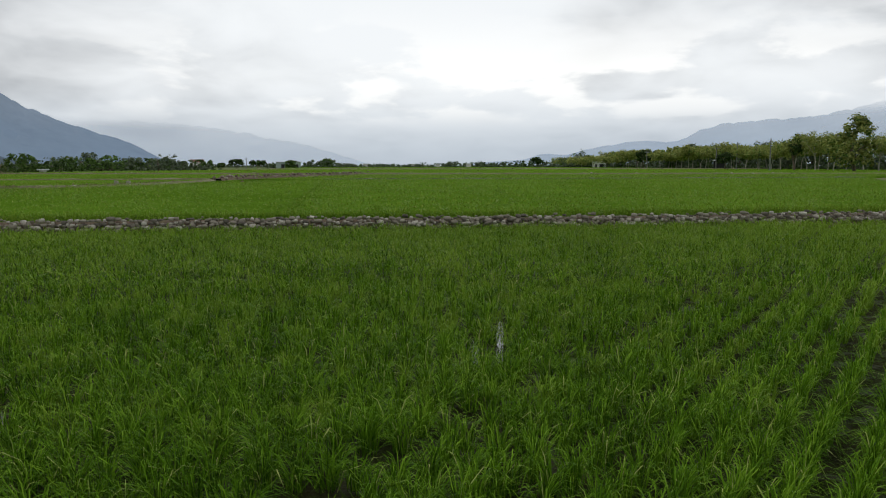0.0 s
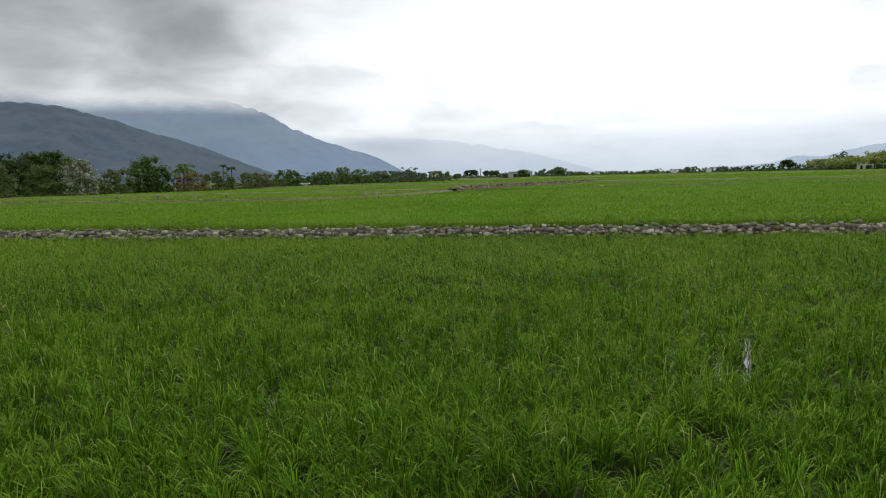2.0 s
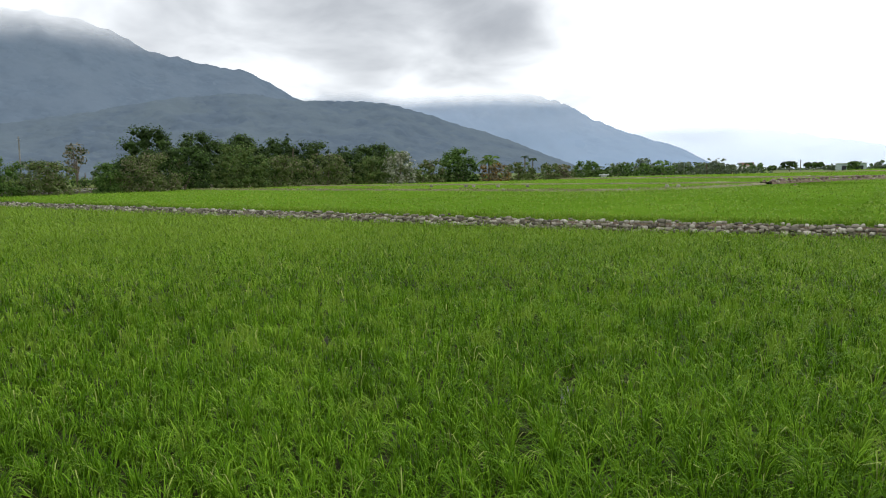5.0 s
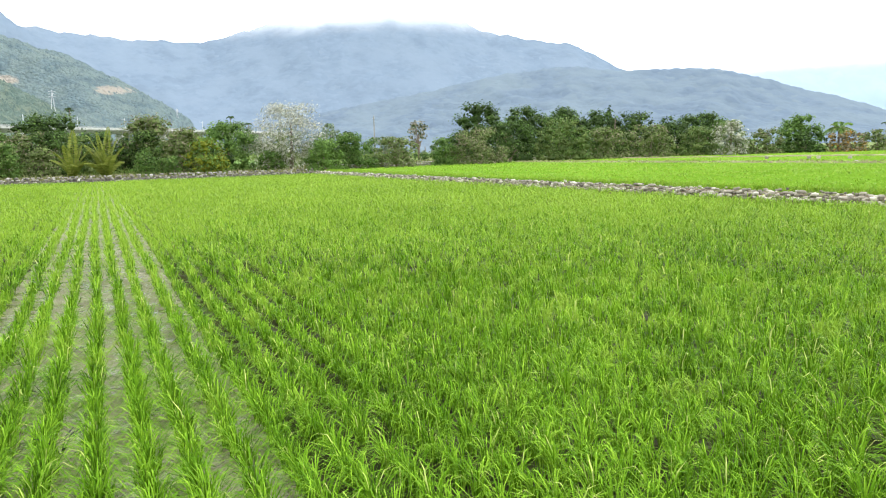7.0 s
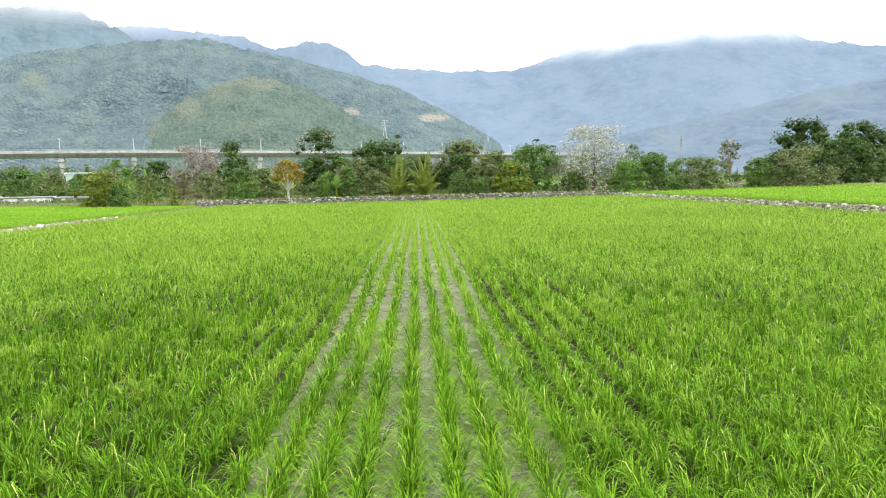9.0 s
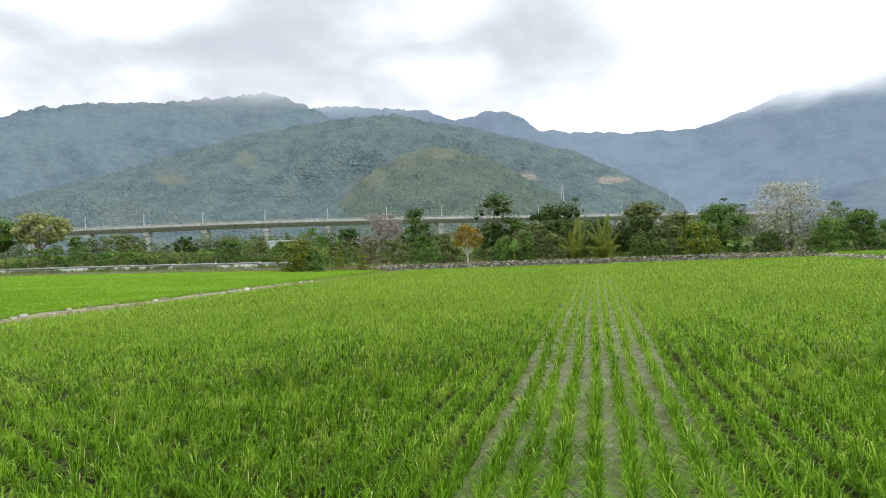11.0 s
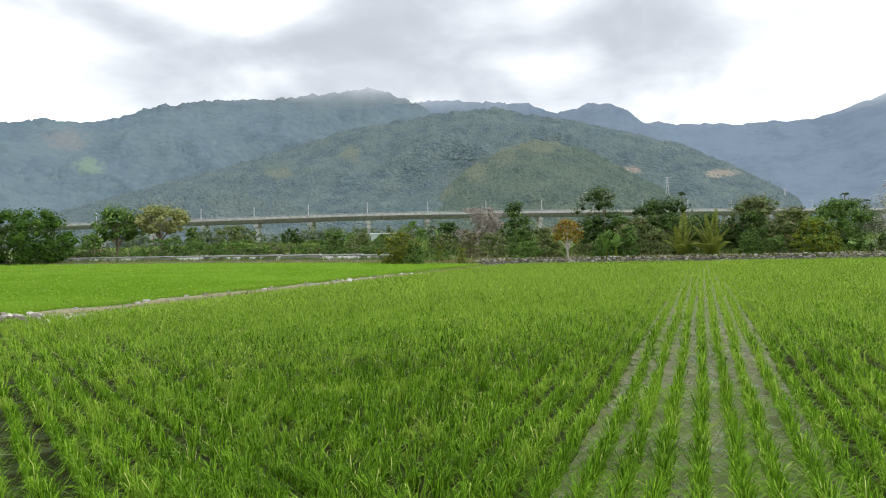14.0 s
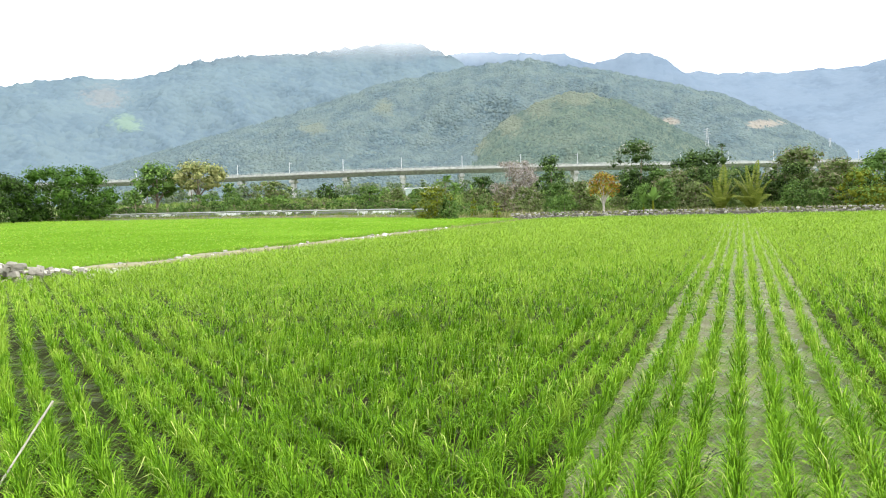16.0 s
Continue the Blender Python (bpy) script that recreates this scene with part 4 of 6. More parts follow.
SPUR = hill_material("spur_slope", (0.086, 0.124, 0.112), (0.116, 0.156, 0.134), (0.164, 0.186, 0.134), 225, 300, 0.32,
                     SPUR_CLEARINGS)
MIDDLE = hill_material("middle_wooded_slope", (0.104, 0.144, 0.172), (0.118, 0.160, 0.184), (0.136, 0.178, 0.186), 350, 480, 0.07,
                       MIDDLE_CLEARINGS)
# far ranges: distance haze painted as bluer, flatter colours, thinned further by the veil
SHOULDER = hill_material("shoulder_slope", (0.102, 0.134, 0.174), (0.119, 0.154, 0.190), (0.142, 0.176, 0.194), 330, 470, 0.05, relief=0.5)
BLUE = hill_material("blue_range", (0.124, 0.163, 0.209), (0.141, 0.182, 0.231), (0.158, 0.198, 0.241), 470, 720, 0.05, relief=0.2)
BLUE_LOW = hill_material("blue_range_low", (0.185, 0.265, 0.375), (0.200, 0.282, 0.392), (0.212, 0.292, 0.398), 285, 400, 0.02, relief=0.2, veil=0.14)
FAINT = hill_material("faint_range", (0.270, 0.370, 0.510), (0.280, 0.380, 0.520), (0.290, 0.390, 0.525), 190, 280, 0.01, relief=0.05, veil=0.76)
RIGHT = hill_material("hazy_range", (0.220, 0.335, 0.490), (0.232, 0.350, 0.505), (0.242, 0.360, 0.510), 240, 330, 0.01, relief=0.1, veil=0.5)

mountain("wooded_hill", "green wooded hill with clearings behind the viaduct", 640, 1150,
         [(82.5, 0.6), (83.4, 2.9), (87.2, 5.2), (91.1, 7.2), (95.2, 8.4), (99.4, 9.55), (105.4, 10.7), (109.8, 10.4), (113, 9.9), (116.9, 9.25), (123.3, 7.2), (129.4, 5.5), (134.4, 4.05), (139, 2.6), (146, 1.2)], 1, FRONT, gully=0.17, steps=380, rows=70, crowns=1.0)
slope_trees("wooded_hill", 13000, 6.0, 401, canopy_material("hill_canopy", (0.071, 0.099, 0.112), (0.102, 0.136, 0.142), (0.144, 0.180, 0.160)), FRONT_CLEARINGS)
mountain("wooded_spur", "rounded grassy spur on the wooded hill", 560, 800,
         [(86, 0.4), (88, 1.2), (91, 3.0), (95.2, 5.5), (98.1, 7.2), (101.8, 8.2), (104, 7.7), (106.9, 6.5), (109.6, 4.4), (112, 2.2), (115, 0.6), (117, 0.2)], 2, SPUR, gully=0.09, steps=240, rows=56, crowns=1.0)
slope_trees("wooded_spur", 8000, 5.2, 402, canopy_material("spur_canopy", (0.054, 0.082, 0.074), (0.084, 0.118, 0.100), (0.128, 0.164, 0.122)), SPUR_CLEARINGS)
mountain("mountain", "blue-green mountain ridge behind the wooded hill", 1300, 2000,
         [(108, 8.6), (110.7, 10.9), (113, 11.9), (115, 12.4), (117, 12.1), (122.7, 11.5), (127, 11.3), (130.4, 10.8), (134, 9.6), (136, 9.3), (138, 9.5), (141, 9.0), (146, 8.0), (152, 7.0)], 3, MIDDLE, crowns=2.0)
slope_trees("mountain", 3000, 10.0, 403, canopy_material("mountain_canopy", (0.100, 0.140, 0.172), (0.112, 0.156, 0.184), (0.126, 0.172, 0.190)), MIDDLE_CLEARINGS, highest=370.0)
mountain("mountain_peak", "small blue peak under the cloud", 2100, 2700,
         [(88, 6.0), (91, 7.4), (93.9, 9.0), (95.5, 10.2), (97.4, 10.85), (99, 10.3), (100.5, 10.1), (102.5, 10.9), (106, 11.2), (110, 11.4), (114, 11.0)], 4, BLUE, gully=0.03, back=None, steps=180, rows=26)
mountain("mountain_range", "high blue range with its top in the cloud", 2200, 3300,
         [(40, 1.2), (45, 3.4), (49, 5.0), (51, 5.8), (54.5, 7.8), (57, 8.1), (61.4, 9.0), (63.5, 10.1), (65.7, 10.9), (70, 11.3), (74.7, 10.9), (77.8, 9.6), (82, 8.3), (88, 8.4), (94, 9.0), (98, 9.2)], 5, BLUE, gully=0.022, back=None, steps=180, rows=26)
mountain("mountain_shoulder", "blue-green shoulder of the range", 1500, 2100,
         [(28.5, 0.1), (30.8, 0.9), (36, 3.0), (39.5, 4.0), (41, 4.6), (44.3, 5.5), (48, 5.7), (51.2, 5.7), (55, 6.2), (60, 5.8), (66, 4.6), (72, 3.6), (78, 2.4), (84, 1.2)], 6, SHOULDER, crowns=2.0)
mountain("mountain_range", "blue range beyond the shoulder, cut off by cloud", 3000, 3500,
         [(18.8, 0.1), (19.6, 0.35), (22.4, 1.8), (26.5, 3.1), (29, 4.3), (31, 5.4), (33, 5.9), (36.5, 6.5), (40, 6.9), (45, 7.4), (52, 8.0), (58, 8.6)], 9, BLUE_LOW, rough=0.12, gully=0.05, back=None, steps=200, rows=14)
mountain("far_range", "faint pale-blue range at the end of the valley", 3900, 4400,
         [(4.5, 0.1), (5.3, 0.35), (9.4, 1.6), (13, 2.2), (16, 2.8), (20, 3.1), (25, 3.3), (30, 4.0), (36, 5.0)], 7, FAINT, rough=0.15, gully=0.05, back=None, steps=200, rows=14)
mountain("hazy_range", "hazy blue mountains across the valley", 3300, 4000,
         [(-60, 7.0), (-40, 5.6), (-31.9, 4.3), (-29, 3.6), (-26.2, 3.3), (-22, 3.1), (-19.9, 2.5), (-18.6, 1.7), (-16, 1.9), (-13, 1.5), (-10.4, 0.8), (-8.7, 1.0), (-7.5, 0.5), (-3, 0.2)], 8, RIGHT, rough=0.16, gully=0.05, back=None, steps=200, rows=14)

# ---- trees and shrubs ----
# name, label, category, leaf, second leaf, share of the second, crown start, clumps, bark
STYLES = {
    "mid": ("shrub", "rounded green shrub among rough grass", "shrub", "mid", "olive", 0.15, 0.02, 16, BARK),
    "bright": ("shrub", "fresh green leafy bush among rough grass", "shrub", "bright", "mid", 0.4, 0.02, 14, BARK),
    "olive": ("shrub", "dull olive-green scrub bush among dry grass", "shrub", "olive", "dry", 0.2, 0.02, 16, BARK),
    "olivebush": ("shrub", "spreading brownish-olive thicket at the grove edge", "shrub", "olive", "dry", 0.35, 0.02, 22, BARK),
    "dry": ("shrub", "dry brown scrub bush beside the grove", "shrub", "dry", "olive", 0.3, 0.02, 14, BARK),
    "yellow": ("shrub", "small bright yellow bush standing in rough grass", "shrub", "yellow", "bright", 0.2, 0.02, 8, BARK),
    "redbush": ("shrub", "reddish-brown withering bush beside the grove", "shrub", "dry", "autumn", 0.35, 0.02, 14, BARK),
    "goldbush": ("shrub", "dense yellow-green bush beside the channel", "shrub", "yellow", "olive", 0.5, 0.03, 26, BARK),
    "goldround": ("shrub", "big round yellow-green bush by the stone wall", "shrub", "yellow", "bright", 0.5, 0.03, 20, BARK),
    "dark": ("tree", "dark green broadleaf tree", "tree", "dark", "mid", 0.3, 0.12, 22, BARK),
    "deep": ("tree", "tall dense dark green tree of a grove", "tree", "dark", "mid", 0.2, 0.10, 24, BARK),
    "brightdark": ("tree", "leafy green tree beside the blossom", "tree", "mid", "bright", 0.35, 0.10, 24, BARK),
    "midtall": ("tree", "green broadleaf tree above the scrub", "tree", "mid", "bright", 0.2, 0.10, 20, BARK),
    "palebroad": ("tree", "broad pale grey-green tree", "tree", "olive", "mid", 0.45, 0.08, 24, BARK),
    "palegrey": ("tree", "pale grey-green scrub tree", "tree", "olive", "mid", 0.3, 0.05, 18, BARK),
    "drytall": ("tree", "brownish tree hung with dry climbing vines", "tree", "olive", "dry", 0.35, 0.04, 26, BARK),
    "ivy": ("tree", "tree wrapped in dark green climbers", "tree", "dark", "bright", 0.25, 0.02, 18, BARK),
    "tallivy": ("tree", "tall dark tree wrapped in climbers with white blossom", "tree", "dark", "mid", 0.25, 0.05, 26, BARK),
    "autumn": ("tree", "small tree with orange leaves and a pale trunk", "tree", "autumn", "yellow", 0.4, 0.38, 14, BARK_PALE),
    "pinktree": ("tree", "tree covered with pale pink blossom", "tree", "pink", "dry", 0.25, 0.15, 18, BARK),
    "whitetree": ("tree", "large tree covered with white blossom", "tree", "white", "olive", 0.30, 0.04, 34, BARK),
    "paleblossom": ("tree", "round tree with cream-white blossom", "tree", "white", "olive", 0.5, 0.12, 20, BARK),
    "bare": ("tree", "thin reddish-brown half-bare tree", "tree", "dry", "dark", 0.25, 0.2, 12, BARK),
    "darkcone": ("tree", "slim dark conical tree", "tree", "dark", "mid", 0.1, 0.05, 10, BARK),
    "darkround": ("tree", "dark round-crowned tree standing alone", "tree", "dark", "mid", 0.12, 0.30, 14, BARK),
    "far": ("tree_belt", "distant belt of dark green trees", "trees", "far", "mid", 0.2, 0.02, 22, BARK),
    "plant": ("tree", "slender plantation tree with feathery yellow-green crown", "tree", "plantation", "bright", 0.15, 0.46, 22, BARK_PALE),
    "conifer": ("tree", "tall layered tree at the edge of the plantation", "tree", "plantation", "mid", 0.4, 0.12, 34, BARK),
    "bigbush": ("tree", "large spreading tree with bright green leaves down to the ground", "tree", "lush", "dark", 0.35, 0.0, 44, BARK),
    "bigbush2": ("tree", "large spreading dark green tree with leaves down to the ground", "tree", "dark", "lush", 0.35, 0.0, 36, BARK),
    "willow": ("tree", "leaning green willow-like tree", "tree", "mid", "bright", 0.45, 0.22, 20, BARK),
    "ytree": ("tree", "tree with a dense pale yellow-green crown and forked trunk", "tree", "cream", "olive", 0.3, 0.36, 24, BARK),
}


def cards(rng, centres, radii, n, leaf, squash):
    """Small leaf quads spread over clumps; they face outwards, loosely."""
    w = radii ** 2
    pick = rng.choice(len(centres), n, p=w / w.sum())
    d = rng.normal(0, 1, (n, 3))
    d /= np.linalg.norm(d, axis=1)[:, None]
    d[:, 2] = np.where(d[:, 2] < -0.35, -d[:, 2], d[:, 2])
    rad = radii[pick] * (1.08 - 0.75 * rng.uniform(0, 1, n) ** 1.7)
    c = centres[pick] + d * rad[:, None] * np.array([1, 1, squash]) + rng.normal(0, 0.13, (n, 3)) * radii[pick][:, None]
    nrm = d + np.array([0, 0, 0.25]) + rng.normal(0, 0.30, (n, 3))
    nrm /= np.linalg.norm(nrm, axis=1)[:, None]
    a = np.cross(nrm, rng.normal(0, 1, (n, 3)))
    a /= np.linalg.norm(a, axis=1)[:, None]
    b = np.cross(nrm, a)
    s = leaf * rng.uniform(0.55, 1.25, n)[:, None]
    V = np.stack([c - a * s * 0.72, c - b * s * 0.46 + nrm * s * 0.06, c + a * s * 0.72, c + b * s * 0.46 + nrm * s * 0.06], 1)
    f = (np.arange(n) * 4)[:, None] + np.arange(4)[None]
    return V.reshape(-1, 3), f


def cores(rng, centres, radii, share):
    """The dense twigs and leaves inside each clump: rough eight-sided lumps."""
    n = len(centres)
    base = np.array([(1, 0, 0), (0, 1, 0), (-1, 0, 0), (0, -1, 0), (0, 0, 1), (0, 0, -1)], float)
    a = rng.uniform(0, 6.28, n)
    R = np.zeros((n, 3, 3))
    R[:, 0, 0], R[:, 0, 1], R[:, 1, 0], R[:, 1, 1], R[:, 2, 2] = np.cos(a), -np.sin(a), np.sin(a), np.cos(a), 1
    V = np.einsum("nij,kj->nki", R, base) * rng.uniform(0.8, 1.15, (n, 6, 1)) * (radii * share)[:, None, None] * np.array([1, 1, 0.85])
    V = V + centres[:, None]
    f = np.array([(0, 1, 4), (1, 2, 4), (2, 3, 4), (3, 0, 4), (1, 0, 5), (2, 1, 5), (3, 2, 5), (0, 3, 5)])
    return V.reshape(-1, 3), ((np.arange(n) * 6)[:, None, None] + f).reshape(-1, 3)


def crown_shape(style, rng, w, h, start, clumps):
    """Centres and sizes of the clumps that make up a crown of width w and height h."""
    base = h * start
    ch = h - base
    out = []
    for k in range(clumps):
        a = rng.uniform(0, 2 * math.pi)
        u = rng.uniform(0, 1)
        if style == "conifer":
            lev = (k + 0.5) / clumps
            r = w * 0.5 * (1.12 - lev ** 2.2) * rng.uniform(0.2, 1.0)
            out.append((r * math.cos(a), r * math.sin(a), base + ch * lev * 0.95, w * 0.11))
            continue
        if style == "darkcone":
            lev = (k + 0.5) / clumps
            out.append((0.1 * w * math.cos(a), 0.1 * w * math.sin(a), base + ch * lev, w * 0.5 * (1.05 - 0.7 * lev)))
            continue
        if style == "plant":
            # a vase that opens upwards
            t = rng.uniform(0.0, 1.0)
            size = w * rng.uniform(0.07, 0.13)
            r = 0.5 * w * (0.22 + 0.70 * t) * math.sqrt(u)
            out.append((r * math.cos(a), r * math.sin(a), base + (ch - size) * t * (1 - 0.18 * (2 * r / w) ** 2), size))
            continue
        if start < 0.2:
            # a dome of foliage down to the ground
            t = rng.uniform(0.06, 0.97)
            ring = math.sqrt(max(0.04, 1 - ((t - 0.35) / 0.68) ** 2)) if t > 0.35 else 0.82 + 0.5 * t
            size = min(w, h) * rng.uniform(0.10, 0.20)
            r = max(0.0, 0.5 * w * ring * (0.55 + 0.5 * math.sqrt(u)) - size * 0.6)
            out.append((r * math.cos(a), r * math.sin(a), min(max(h * t, size * 0.5), h - size * 0.75), size))
            continue
        t = rng.uniform(-0.75, 1.0)
        ring = math.sqrt(max(0.05, 1 - t * t))
        r = 0.5 * w * ring * (0.55 + 0.45 * math.sqrt(u)) * 0.80
        size = min(w, ch * 1.3) * rng.uniform(0.15, 0.25)
        out.append((r * math.cos(a), r * math.sin(a), min(base + ch * (0.5 + 0.42 * t), h - size * 0.7), size))
    if start < 0.2 and style not in ("conifer", "darkcone"):
        for k in range(8):
            out.append((0.36 * w * math.cos(k * 0.785), 0.36 * w * math.sin(k * 0.785), min(w, h) * 0.10, min(w, h) * 0.17))
        for lev in (0.28, 0.5, 0.72):
            out.append((0, 0, h * lev, min(w, h) * (0.36 - 0.14 * lev)))
    out = np.array(out)
    return out[:, :3], out[:, 3]


def tree(style, az, d, w, top, seed):
    name, label, category, leaf, leaf2, share, start, clumps, bark = STYLES[style]
    rng = np.random.default_rng(seed)
    p = place_at(az, d)
    z0 = float(land(p.x, p.y)) - 0.06
    h = max(1.0, EYE + top - z0)
    root = thing(name, (p.x, p.y, z0), label, category, "belt of trees" if name == "tree" else "")
    if style == "far":
        root["kind"] = "stuff"
    if style == "far" and w > 12:
        # a long belt: several crowns side by side
        k = max(3, int(w / 3.6))
        along = np.array([math.cos(radians(az)), math.sin(radians(az))])
        cs, rs = [], []
        for i in range(k):
            c, r = crown_shape(style, rng, w / k * 2.1, h * rng.uniform(0.45, 0.95), 0.02, 8)
            c[:, :2] += along * ((i + 0.5) / k - 0.5) * w
            cs.append(c)
            rs.append(r)
        centres, radii = np.concatenate(cs), np.concatenate(rs)
    else:
        centres, radii = crown_shape(style, rng, w * 1.08, h, start, int(clumps * 2.4))
    size = max(0.13, (0.0021 if d < 112 else 0.0025) * d)
    area = math.pi * w * h * (1 - start)
    n = int(np.clip(1.6 * area / size ** 2, 350, 4400 if d < 112 else 3000))
    if style.startswith("bigbush"):
        n = 12000
    if style == "whitetree":
        n, size = 15000, size * 0.85
    if style == "pinktree":
        n, size = 6000, size * 0.85
    if style == "bare":
        n = int(n * 0.5)
    if style == "plant":
        size, n = 0.0019 * d, 1150
    if style not in ("plant", "bare", "whitetree", "pinktree", "autumn", "far"):
        V, f = cores(rng, centres, radii, 0.36 if "ivy" in style else 0.5)
        mesh_object("inner_foliage", V, [f], LEAF[leaf], root)
    n2 = int(n * share)
    V, f = cards(rng, centres, radii, n - n2, size, 0.8)
    mesh_object("crown" if category != "shrub" else "foliage", V, [f], LEAF[leaf], root)
    if n2 > 20:
        if style == "whitetree":
            lowc = centres[:, 2] < h * 0.55
            V, f = cards(rng, centres[lowc], radii[lowc] * 0.95, n2, size, 0.8)
        elif style == "bigbush":
            # dark leaves set low and inside imitate the shade under the lit top
            V, f = cards(rng, centres * np.array([0.9, 0.9, 0.72]), radii * 0.9, n2, size, 0.8)
        else:
            V, f = cards(rng, centres, radii * 1.02, n2, size, 0.8)
        mesh_object("second_foliage", V, [f], LEAF[leaf2], root)
    if style == "tallivy":
        tip = centres[:, 2] > h * 0.72
        V, f = cards(rng, centres[tip][:3], radii[tip][:3], 160, size, 0.7)
        mesh_object("blossom", V, [f], LEAF["white"], root, "white blossom")
    # trunk and limbs
    r0 = 0.10 if style == "plant" else max(0.05, 0.022 * h + 0.008 * w)
    lean = rng.normal(0, 0.05 * h, 2)
    fork = h * max(0.22, start * 0.85)
    trunk = [(0, 0, -0.2), (lean[0] * 0.3, lean[1] * 0.3, fork * 0.55), (lean[0], lean[1], fork), (lean[0] * 1.3, lean[1] * 1.3, h * 0.72)]
    v, q = tube(trunk, [r0 * 1.25, r0, r0 * 0.85, r0 * 0.3], 7)
    mesh_object("trunk", v, [q], bark, root, smooth=True)
    if start >= 0.12 and d < 190:
        for c in centres[rng.permutation(len(centres))[:7]]:
            mid = np.array([lean[0], lean[1], fork]) * 0.5 + c * 0.5 + np.array([0, 0, 0.05 * h])
            v, q = tube([(lean[0], lean[1], fork * 0.95), mid, c], [r0 * 0.55, r0 * 0.35, r0 * 0.12], 5)
            mesh_object("limb", v, [q], bark, root, smooth=True)
    return root


